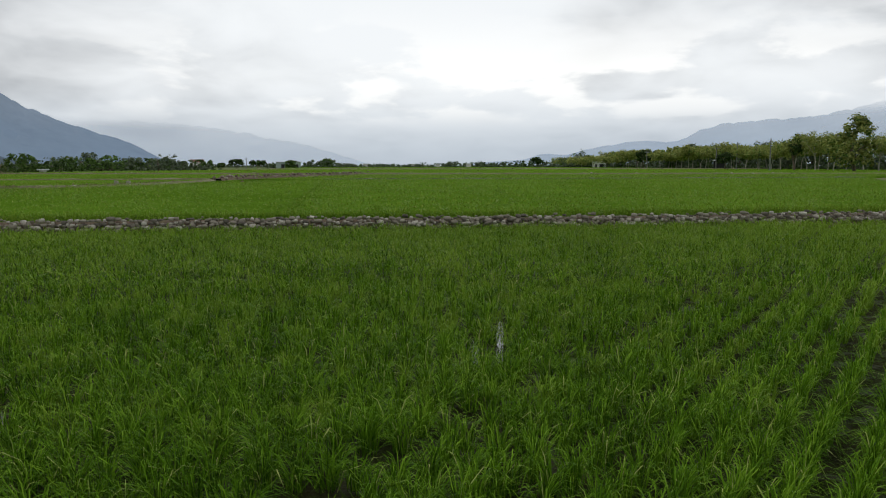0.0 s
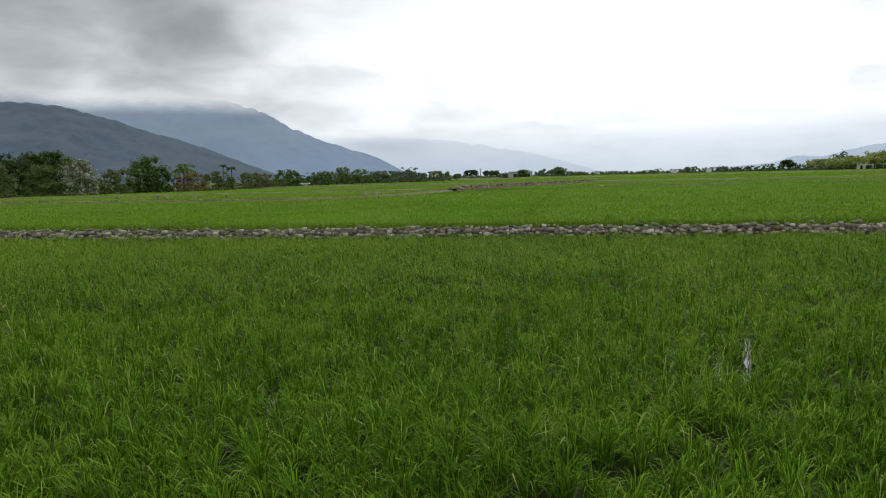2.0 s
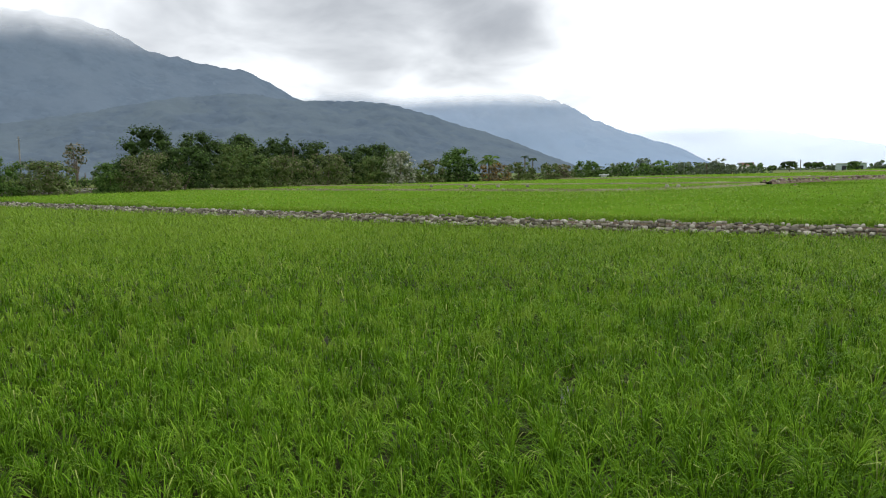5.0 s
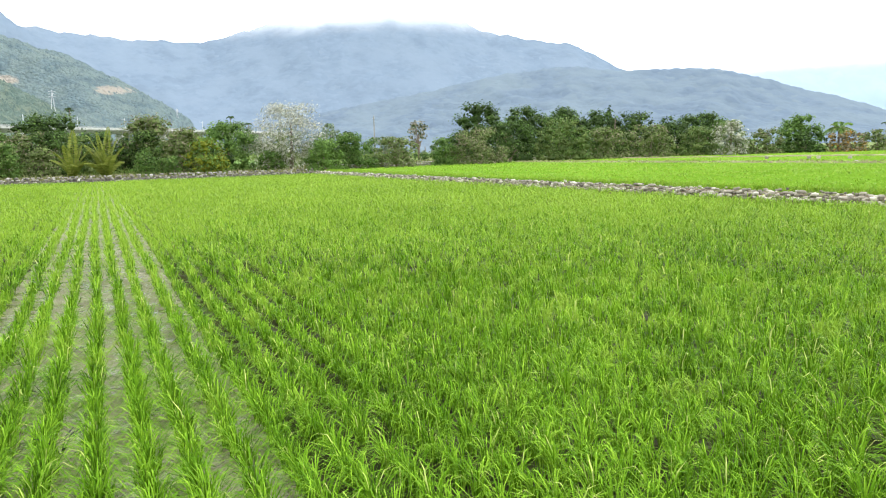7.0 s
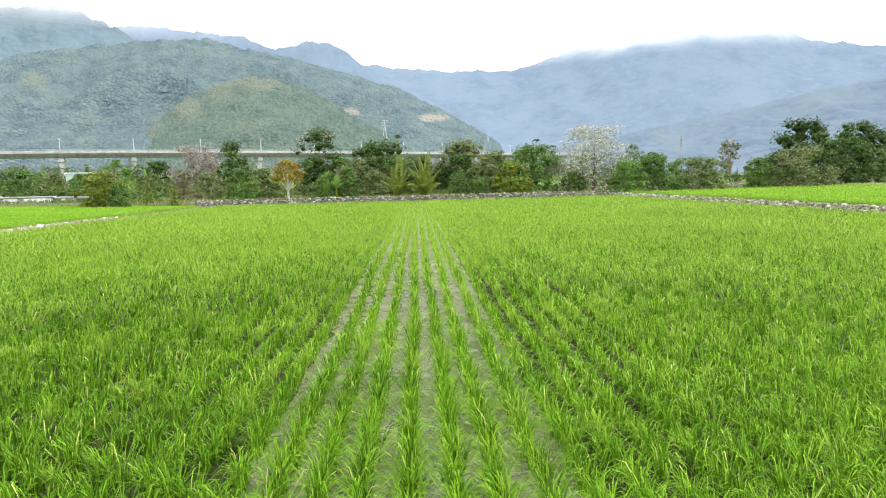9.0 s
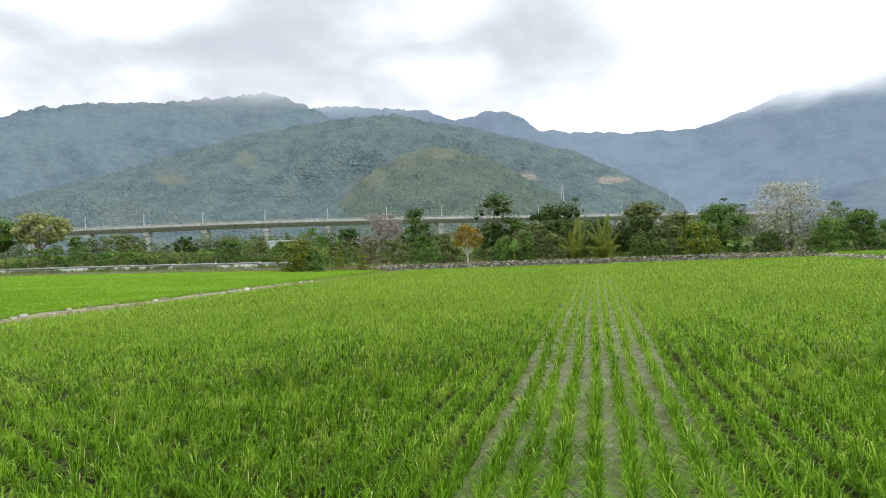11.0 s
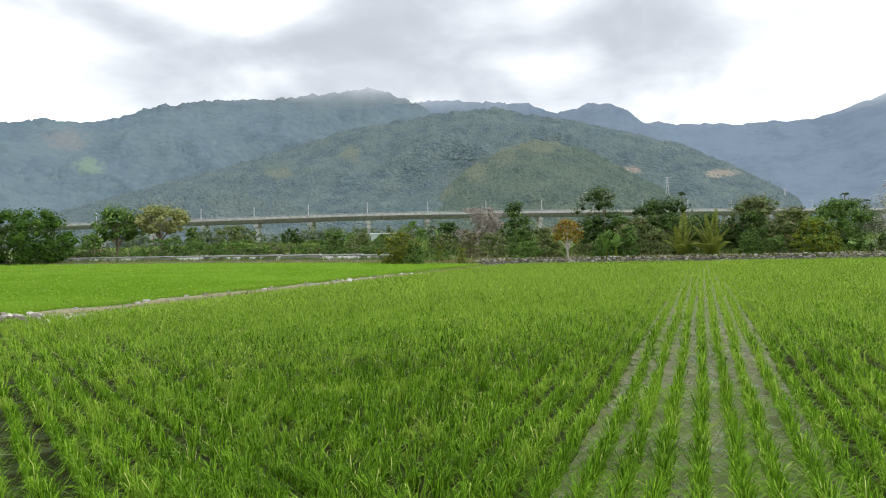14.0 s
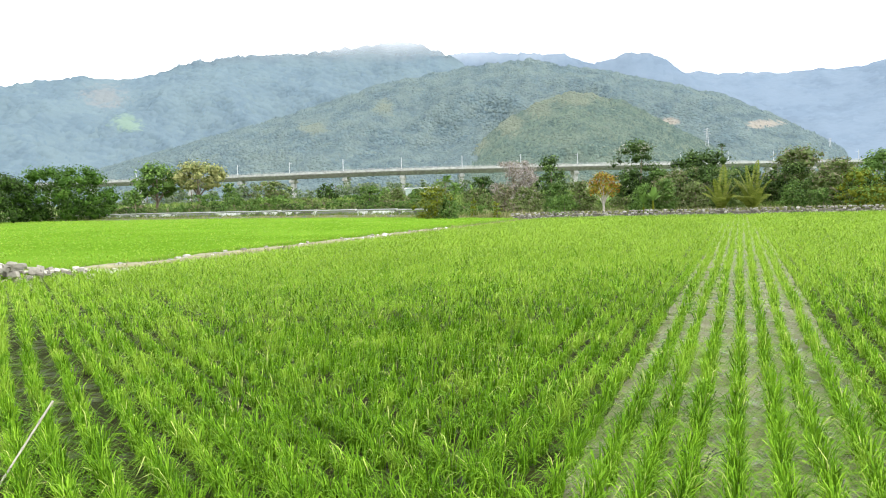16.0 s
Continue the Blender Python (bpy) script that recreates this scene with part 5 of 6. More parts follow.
# style, azimuth, distance, width, height of the top over the eye
TREES = [
    ("goldbush", 112.9, 66, 3.8, 1.6),
    ("mid", 111.9, 64.5, 2.0, 0.7),
    ("dark", 109.1, 120, 5.4, 5.8),
    ("pinktree", 106.5, 105, 7.2, 5.6),
    ("ivy", 103.9, 92, 4.0, 5.5),
    ("autumn", 99.8, 66, 2.6, 2.2),
    ("tallivy", 97.4, 78, 5.8, 5.8),
    ("dark", 92.8, 84, 7.2, 4.9),
    ("bright", 97.1, 66.5, 2.3, 1.2),
    ("mid", 95.2, 67, 2.4, 1.6),
    ("drytall", 86.2, 80, 6.0, 4.4),
    ("mid", 86.6, 66, 1.8, 0.8),
    ("mid", 84.9, 66, 1.7, 0.4),
    ("olive", 93.1, 69, 2.6, 1.3),
    ("olive", 101.7, 72, 2.6, 1.8),
    ("mid", 103.3, 74, 2.6, 1.7),
    ("goldround", 82.5, 66, 3.5, 1.7),
    ("brightdark", 80.9, 72, 5.2, 3.3),
    ("whitetree", 76.3, 72, 7.2, 5.0),
    ("bright", 73.6, 66, 3.4, 1.5),
    ("mid", 71.4, 68, 4.6, 1.9),
    ("olive", 68.3, 70, 4.3, 1.5),
    ("mid", 77.8, 69, 2.6, 0.6),
    ("dark", 72.0, 125, 3.5, 3.9),
    ("bare", 66.5, 130, 3.6, 5.8),
    ("far", 69.2, 180, 11.8, 4.2),
    ("far", 73.3, 190, 5.5, 8.0),
    ("far", 79.9, 160, 6.0, 7.4),
    ("dry", 107.4, 75, 2.3, 1.8),
    ("olive", 105.6, 78, 3.3, 1.5),
    ("mid", 118.0, 95, 3.3, 3.5),
    ("olive", 116.0, 92, 3.3, 2.9),
    ("mid", 114.2, 110, 2.7, 3.1),
    ("bright", 111.2, 150, 3.4, 5.6),
    ("olive", 109.6, 80, 3.5, 2.0),
    ("yellow", 109.8, 70, 0.7, 0.5),
    ("yellow", 108.0, 68, 0.9, 0.2),
    ("mid", 73.9, 68, 3.2, 1.3),
    ("olivebush", 61.8, 74, 5.7, 2.4),
    ("mid", 64.5, 72, 2.7, 1.4),
    ("deep", 62.0, 88, 6.7, 5.7),
    ("dark", 59.4, 80, 5.5, 3.3),
    ("deep", 58.4, 96, 6.3, 5.6),
    ("palebroad", 55.4, 82, 6.4, 3.5),
    ("deep", 55.3, 100, 5.9, 5.5),
    ("deep", 52.5, 104, 5.5, 5.3),
    ("darkcone", 51.9, 100, 1.1, 5.6),
    ("deep", 50.1, 102, 6.2, 4.8),
    ("olive", 52.0, 86, 5.5, 2.3),
    ("olive", 49.1, 90, 6.2, 2.6),
    ("palegrey", 45.5, 94, 4.7, 2.3),
    ("deep", 46.6, 108, 8.3, 4.3),
    ("paleblossom", 43.3, 92, 4.1, 2.9),
    ("mid", 44.2, 112, 6.0, 4.1),
    ("olive", 41.0, 96, 4.4, 1.9),
    ("midtall", 38.8, 100, 5.3, 3.5),
    ("dark", 38.3, 98, 4.5, 1.3),
    ("redbush", 36.0, 98, 4.1, 1.4),
    ("olive", 34.0, 102, 4.6, 1.5),
    ("olive", 31.7, 108, 3.9, 1.3),
    ("dry", 30.6, 112, 3.2, 1.1),
    ("mid", 28.8, 130, 5.6, 1.8),
    ("dark", 26.8, 150, 6.3, 0.9),
    ("mid", 25.9, 160, 6.1, 1.6),
    ("dark", 23.6, 165, 7.7, 0.5),
    ("bright", 24.6, 175, 3.6, 1.7),
    ("bright", 23.3, 178, 4.8, 2.3),
    ("mid", 21.5, 185, 6.6, 1.8),
    ("far", 19.6, 200, 6.3, 0.7),
    ("mid", 17.1, 230, 6.9, 1.9),
    ("darkround", 15.8, 240, 2.8, 0.8),
    ("darkround", 14.7, 240, 5.4, 2.0),
    ("darkround", 13.2, 245, 5.7, 1.8),
    ("far", 11.9, 300, 7.6, 0.9),
    ("mid", 10.7, 280, 4.1, 2.1),
    ("far", 7.9, 330, 9.9, 2.5),
    ("mid", 8.0, 330, 6.5, 3.3),
    ("far", 5.9, 420, 20.7, 2.0),
    ("far", 2.9, 480, 33.2, 1.5),
    ("far", 0.1, 520, 32.0, 1.6),
    ("far", -2.8, 480, 25.9, 3.7),
    ("far", -5.7, 430, 26.3, 4.0),
    ("far", -8.7, 380, 23.0, 4.0),
    ("darkround", -8.3, 330, 5.5, 3.8),
    ("far", -11.3, 340, 15.3, 4.6),
    ("plant", -11.7, 330, 14.7, 5.5),
    ("plant", -13.6, 300, 11.0, 5.4),
    ("plant", -15.0, 280, 9.1, 6.3),
    ("darkround", -16.3, 260, 5.6, 5.4),
    ("plant", -16.1, 270, 5.8, 6.4),
    ("plant", -17.5, 255, 7.2, 6.0),
    ("plant", -19.0, 235, 7.3, 6.6),
    ("plant", -19.5, 230, 4.8, 7.7),
    ("plant", -20.7, 225, 6.1, 6.2),
    ("plant", -21.8, 215, 6.5, 6.5),
    ("darkround", -22.0, 205, 4.4, 3.5),
    ("plant", -23.4, 200, 6.6, 6.2),
    ("plant", -24.3, 195, 6.3, 6.6),
    ("plant", -25.7, 185, 6.5, 6.9),
    ("plant", -26.6, 180, 5.1, 6.9),
    ("darkround", -26.6, 178, 2.8, 7.3),
    ("plant", -27.9, 172, 5.3, 7.3),
    ("plant", -29.0, 168, 4.5, 6.8),
    ("conifer", -30.3, 150, 8.8, 8.9),
    ("plant", -31.7, 155, 5.3, 7.5),
    ("plant", -33.5, 150, 5.7, 7.6),
    ("plant", -35.4, 145, 6.0, 7.2),
    ("bigbush", 139.4, 106, 11.8, 6.2),
    ("bigbush2", 143.8, 104, 8.7, 5.2),
    ("willow", 133.6, 120, 6.4, 7.3),
    ("ytree", 130.6, 118, 8.6, 7.3),
    ("bright", 135.2, 117, 3.1, 3.4),
    ("mid", 128.4, 150, 3.7, 5.2),
    ("mid", 130.3, 110, 6.1, 2.2),
    ("mid", 127.7, 108, 5.4, 1.8),
    ("olive", 125.4, 190, 11.1, 6.6),
    ("bright", 125.2, 107, 5.5, 1.9),
    ("dark", 121.2, 160, 5.4, 4.9),
    ("olive", 122.5, 106, 7.9, 1.3),
    ("mid", 118.8, 112, 7.7, 2.2),
    ("olive", 116.1, 100, 6.9, 1.5),
    ("mid", 114.8, 104, 5.6, 2.0),
    ("bright", 116.8, 150, 9.2, 4.3),
    ("mid", 110.4, 130, 5.0, 2.8),
    ("far", 120.5, 230, 19.1, 8.2),
    ("far", 115.9, 240, 22.1, 8.1),
    ("far", 125.8, 250, 25.5, 9.2),
    ("bright", 109.3, 90, 4.2, 1.2),
    ("olive", 107.3, 84, 4.5, 0.7),
    ("mid", 103.4, 70, 2.7, 0.3),
    ("bright", 102.9, 67, 3.0, 0.4),
    ("olive", 101.0, 72, 2.1, 0.4),
]
for i, (style, az, d, w, top) in enumerate(TREES):
    if 108 < az < 120 and 75 < d < 160:
        top = top * 0.72
    if style == "plant":
        top *= 0.93 + 0.13 * math.sin(i * 7.3)
    tree(style, az, d, w * (1.5 if style == "plant" else 1.0), top, 1000 + i)
    if style == "plant":
        tree(style, az - 0.8, d + 16, w * 1.5, top * 1.02, 3000 + i)
        tree(style, az + 0.9, d + 30, w * 1.5, top * 1.05, 4000 + i)
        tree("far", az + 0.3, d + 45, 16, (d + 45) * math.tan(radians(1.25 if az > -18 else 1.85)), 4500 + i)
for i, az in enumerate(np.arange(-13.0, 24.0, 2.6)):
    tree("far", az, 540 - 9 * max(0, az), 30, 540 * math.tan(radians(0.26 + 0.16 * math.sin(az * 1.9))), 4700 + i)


def edge_of_scrub(az):
    return float(np.interp(az, [20, 28, 37, 52, 64, 75, 90, 105, 113, 118, 137], [160, 126, 109, 97, 81, 69.5, 67, 69, 72.5, 102, 112]))


for i, az in enumerate(np.arange(18.5, 32.0, 1.7)):
    d = 185 + 6 * math.sin(az * 3)
    tree("far", az, d, 15, d * math.tan(radians(0.75 + 0.25 * math.sin(az * 2.3))), 4800 + i)
filler = np.random.default_rng(77)
for i, az in enumerate(np.arange(27.0, 137.0, 1.35)):
    style = ("mid", "olive", "bright", "bright", "dark", "mid", "olive")[int(filler.integers(0, 7))]
    if az > 105:
        style = ("olive", "mid", "olive", "dry", "olive", "bright", "mid")[i % 7]
    d = edge_of_scrub(az) + filler.uniform(3.0, 7.0)
    if 88.0 < az < 93.0 or 111.5 < az < 114.2 or (66 < az < 113 and i % 3 == 0):
        continue
    low = 0.75 if 66 < az < 113 else 0.0
    tree(style, az + filler.normal(0, 0.3), d, filler.uniform(2.0, 4.2), filler.uniform(-0.4, 0.9) - low + (0.1 if az > 113 else 0.0), 5000 + i)
# the low hedge behind the water channel
for i, az in enumerate(np.arange(114.5, 137.0, 0.95)):
    d = 76.5 / math.sin(radians(az))
    tree(("dark", "mid", "olive", "mid", "dark", "olive")[i % 6] if i % 3 else "mid", az, d, filler.uniform(2.8, 4.2), filler.uniform(-0.35, 0.5), 7300 + i)
# the tall close belt behind the far stone wall
for i, az in enumerate(np.arange(82.5, 98.0, 1.45)):
    style = ("dark", "drytall", "mid", "ivy", "olivebush", "dark", "palegrey")[i % 7]
    tree(style, az, 76 + 3 * math.sin(az * 5), filler.uniform(4.0, 5.4), filler.uniform(1.2, 2.9), 7000 + i)
for i, az in enumerate(np.arange(45.0, 63.0, 1.9)):
    style = ("dark", "deep", "olivebush", "deep", "mid", "deep")[i % 6]
    d = edge_of_scrub(az) + 5
    tree(style, az, d, filler.uniform(4.5, 6.5), d * math.tan(radians(filler.uniform(1.5, 2.6))), 7100 + i)
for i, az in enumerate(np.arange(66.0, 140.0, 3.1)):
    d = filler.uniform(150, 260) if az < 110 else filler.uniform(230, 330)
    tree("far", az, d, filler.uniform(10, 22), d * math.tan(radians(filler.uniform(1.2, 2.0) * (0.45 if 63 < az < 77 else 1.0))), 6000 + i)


def palm(az, d, top, fronds, reach, seed, label, lean=0.0, upright=0.5):
    """Feather palm: a ringed trunk and arching fronds with leaflets."""
    rng = np.random.default_rng(seed)
    p = place_at(az, d)
    z0 = float(land(p.x, p.y)) - 0.05
    h = EYE + top - z0
    root = thing("palm", (p.x, p.y, z0), label, "palm")
    crown = 0.45 if upright > 0.8 else max(0.4, h - reach * 0.62)
    if upright > 0.8:
        reach = (h - crown) * 1.12
    v, q = tube([(0, 0, -0.2), (lean * 0.3, 0, crown * 0.5), (lean, 0, crown)], [0.17, 0.12, 0.10], 8)
    mesh_object("trunk", v, [q], BARK, root, smooth=True)
    for k in range(fronds):
        a = 2 * math.pi * k / fronds + rng.normal(0, 0.15)
        rise = rng.uniform(0.15, 1.0) * upright + 0.2
        L = reach * rng.uniform(0.8, 1.1)
        pts = []
        for u in np.linspace(0, 1, 9):
            if upright > 0.8:
                lift = 0.55 + 0.5 * (k % 5) / 4
                out = L * u ** 1.4 * (1.2 - lift) * 1.0
                up = L * (lift * u * 1.08 - 0.34 * (1.35 - lift) * u ** 3)
            else:
                out = L * u * (0.45 + 0.5 * (1 - rise))
                up = L * (rise * u * 1.05 - (0.75 - 0.25 * rise) * u ** 2.4)
            pts.append((lean + math.cos(a) * out, math.sin(a) * out, crown + up))
        pts = np.array(pts)
        rv, rq = tube(pts, np.linspace(0.03, 0.006, 9), 4)
        blade = 0.075 if upright > 0.8 else 0.05
        vs, fs, base = [rv], [rq], len(rv)
        side = np.array([-math.sin(a), math.cos(a), 0])
        for u in np.linspace(0.12, 0.99, 26):
            i = min(int(u * 8), 7)
            c = pts[i] + (pts[i + 1] - pts[i]) * (u * 8 - i)
            tang = (pts[i + 1] - pts[i]) / np.linalg.norm(pts[i + 1] - pts[i])
            ll = (0.17 if upright > 0.8 else 0.30) * L * math.sin(math.pi * min(1, u * 0.9 + 0.08)) ** 0.6
            for s in (-1, 1):
                tip = c + side * s * ll * 0.8 + tang * ll * 0.5 + np.array([0, 0, -0.35 * ll])
                m = (c + tip) * 0.5 + np.array([0, 0, 0.05 * ll])
                vs.append(np.array([c, m + tang * blade, tip, m - tang * blade]))
                fs.append(np.array([[base, base + 1, base + 2, base + 3]]))
                base += 4
        mesh_object("frond", np.concatenate(vs), [np.concatenate(fs)], LEAF["palm" if upright > 0.8 else "dark" if d > 140 else "bright" if k % 3 else "olive"], root)
    return root


palm(91.4, 65.0, 1.7, 9, 2.6, 71, "young coconut palm with yellowing fronds", 0.0, 0.9)
palm(89.3, 65.0, 2.3, 11, 3.3, 72, "young coconut palm with tall green fronds", 0.1, 0.95)
palm(36.4, 100, 3.2, 12, 2.6, 73, "feather palm above the scrub", 0.0, 0.6)
palm(18.6, 235, 2.6, 10, 2.6, 74, "feather palm by the distant houses")
palm(112.0, 140, 5.4, 11, 2.6, 75, "short palm near the viaduct", 0.0, 0.8)
palm(91.3, 190, 12.8, 9, 1.6, 76, "slender areca palm above the trees")
palm(80.6, 190, 10.9, 9, 1.6, 77, "slender areca palm above the trees")
palm(79.3, 190, 9.0, 9, 1.4, 78, "slender areca palm above the trees")
palm(33.6, 150, 4.0, 9, 1.6, 79, "slender areca palm above the scrub")
palm(33.0, 150, 3.6, 9, 1.6, 80, "slender areca palm above the scrub")


def banana(az, d, top, seed):
    rng = np.random.default_rng(seed)
    p = place_at(az, d)
    z0 = float(land(p.x, p.y)) - 0.05
    h = EYE + top - z0
    root = thing("banana_plant", (p.x, p.y, z0), "banana plant with torn upright leaves", "plant")
    v, q = tube([(0, 0, -0.1), (0, 0, h * 0.35), (0.03, 0, h * 0.55)], [0.12, 0.10, 0.06], 8)
    mesh_object("stem", v, [q], LEAF["yellow"], root, smooth=True)
    for k in range(7):
        a = k * 0.9 + rng.normal(0, 0.2)
        L = h * rng.uniform(0.5, 0.7)
        up = rng.uniform(0.5, 1.0)
        vs = []
        for u in np.linspace(0, 1, 8):
            c = np.array([math.cos(a) * L * u * (1.15 - up), math.sin(a) * L * u * (1.15 - up), h * 0.5 + L * (up * u - 0.55 * (1.2 - up) * u * u)])
            wdt = 0.22 * math.sin(math.pi * min(0.97, u * 0.9 + 0.07)) + 0.01
            s = np.array([-math.sin(a), math.cos(a), 0.25])
            vs += [c - s * wdt, c + np.array([0, 0, -0.05]), c + s * wdt]
        f = [(3 * i + j, 3 * i + j + 1, 3 * i + j + 4, 3 * i + j + 3) for i in range(7) for j in range(2)]
        mesh_object("leaf", vs, [f], LEAF["bright"], root, smooth=True)


banana(96.2, 65.5, 1.0, 81)
banana(96.9, 65.5, 0.5, 82)
banana(109.8, 88, 2.2, 83)

# ---- rough grass on banks and verges ----
GRASS = leaf_material("verge_grass", (0.120, 0.135, 0.045), (0.215, 0.225, 0.085), (0.340, 0.310, 0.170), 0.3, 0.3)
WEEDS = leaf_material("bank_weeds", (0.070, 0.115, 0.024), (0.135, 0.200, 0.044), (0.220, 0.270, 0.080), 0.3, 0.4)


def verge(name, line, width, n, height, blade, z_of, seed, material, label, per=4):
    rng = np.random.default_rng(seed)
    pts = np.array(line, float)
    s = np.concatenate([[0], np.cumsum(np.hypot(*(pts[1:] - pts[:-1]).T))])
    u = rng.uniform(0, s[-1], n)
    x = np.interp(u, s, pts[:, 0]) + rng.uniform(-0.5, 0.5, n) * width
    y = np.interp(u, s, pts[:, 1]) + rng.uniform(-0.5, 0.5, n) * width
    z = np.array([float(z_of(a, b)) for a, b in zip(x, y)])
    size = height / 0.36 * rng.uniform(0.5, 1.3, n)
    ob = tufts(name, np.stack([x, y, z, size], -1), per, 0.36, 0.2, blade, 1, material, seed, label, 0.2)
    tagged(ob, category="grass")


verge("verge_grass", [(-66, -22), (-66, 18)], 4.0, 3000, 0.78, 0.06, lambda x, y: land(x, y) - 0.02, 301, GRASS, "rough dry grass behind the stone wall")
verge("verge_grass", [(-68, 18), (-70, 30), (-76, 42), (-83, 60), (-70, 84), (-55, 95)], 6.0, 2600, 0.5, 0.06, lambda x, y: land(x, y) - 0.02, 302, GRASS, "rough dry grass at the foot of the grove")
verge("bank_weeds", [(-15.5, LEFT_Y), (-61, LEFT_Y)], 1.2, 800, 0.20, 0.03, lambda x, y: 0.10, 303, GRASS, "low weeds on the bund")
verge("wall_weeds", [(x, float(wall_y(x)) + 0.42) for x in np.linspace(-62, 17, 30)], 0.25, 900, 0.16, 0.02, lambda x, y: 0.34, 304, WEEDS, "small weeds along the top of the stone wall")
verge("bank_weeds", [(-66, 39.9), (-40, 39.9), (-20.5, 40.2), (-17, 50)], 1.0, 700, 0.2, 0.05, lambda x, y: float(upper_rise(x, y)) + 0.2, 305, GRASS, "dry grass on the pale bund")
verge("verge_grass", [(-67, -22), (-68, -60), (-72, -92)], 3.5, 1700, 0.4, 0.06, lambda x, y: land(x, y) - 0.02, 306, GRASS, "straw-coloured grass along the water channel")
verge("channel_weeds", [(-69.5, -20), (-70.4, -92)], 1.1, 1500, 0.5, 0.07, lambda x, y: float(left_rise(y)) + 0.15, 311, WEEDS, "weeds hanging over the channel wall")
verge("verge_grass", [(-86, -10), (-95, -40), (-98, -90)], 22.0, 2200, 0.8, 0.16, lambda x, y: land(x, y) - 0.05, 307, WEEDS, "tall weeds on the waste ground")
verge("verge_grass", [(-150, 40), (-150, -130)], 90.0, 2200, 1.3, 0.34, lambda x, y: land(x, y) - 0.05, 308, WEEDS, "tall weeds on the waste ground")
verge("verge_grass", [(-80, 20), (-78, -20)], 16.0, 2500, 0.6, 0.08, lambda x, y: land(x, y) - 0.03, 309, WEEDS, "tall weeds on the waste ground")
verge("bank_weeds", [tuple(s * BUND_DIR - BUND_IN * 0.25) for s in (-22, 0, 26)], 0.3, 500, 0.12, 0.012, lambda x, y: 0.10, 310, WEEDS, "short weeds on the near bank")

# ---- water channel with a whitewashed wall ----


def channel():
    root = thing("channel_wall", (0, 0, 0), "low concrete channel wall with patchy whitewash", "wall")
    root["kind"] = "structure"
    line = [(-70.0 - 0.06 * k, -19.0 - 5.0 * k) for k in range(16)]
    for k in range(2, 15):
        (x0, y0), (x1, y1) = line[k], line[k + 1]
        cx, cy = (x0 + x1) / 2, (y0 + y1) / 2
        zl = float(left_rise(cy)) + 0.12
        turn = math.degrees(math.atan2(y1 - y0, x1 - x0)) - 90
        bm = bmesh.new()
        box(bm, 0.35, 4.96, 0.80, (cx, cy, zl + 0.16), turn, 0.02)
        part("wall_panel", bm, WHITEWASH if k % 4 else CONCRETE, root)
        bm = bmesh.new()
        box(bm, 0.6, 4.98, 0.12, (cx - 0.05, cy, zl + 0.70), turn, 0.02)
        part("coping", bm, CONCRETE_PALE, root)
        bm = bmesh.new()
        box(bm, 0.25, 4.98, 0.5, (cx + 1.3, cy, zl - 0.12), turn, 0.02)
        part("kerb", bm, CONCRETE, root)


channel()

# ---- railway viaduct ----
DECK = 20.8
SPINE = [(-300, -520), (-331, -343), (-348, -255), (-357, -170), (-384, -122), (-414, -75), (-530, 68), (-590, 140)]


def spine(u):
    """Point at the share u of the viaduct's length, on a smoothed line."""
    pts = np.array(SPINE, float)
    s = np.concatenate([[0], np.cumsum(np.hypot(*(pts[1:] - pts[:-1]).T))])
    q = np.zeros(2)
    for du in (-0.04, -0.02, 0, 0.02, 0.04):
        t = np.clip(u + du, 0, 1) * s[-1]
        q += np.array([np.interp(t, s, pts[:, 0]), np.interp(t, s, pts[:, 1])]) / 5
    return q, s[-1]


def sweep(name, prof, material, parent, u0, u1, n, label=""):
    v, m = [], len(prof)
    for u in np.linspace(u0, u1, n):
        p, _ = spine(u)
        a, b = spine(max(0, u - 0.005))[0], spine(min(1, u + 0.005))[0]
        d = (b - a) / np.linalg.norm(b - a)
        nrm = np.array([d[1], -d[0]])
        for off, z in prof:
            q = p + nrm * off
            v.append((q[0], q[1], DECK + z))
    f = [(i * m + k, i * m + (k + 1) % m, (i + 1) * m + (k + 1) % m, (i + 1) * m + k) for i in range(n - 1) for k in range(m)]
    return mesh_object(name, v, [f], material, parent, label)


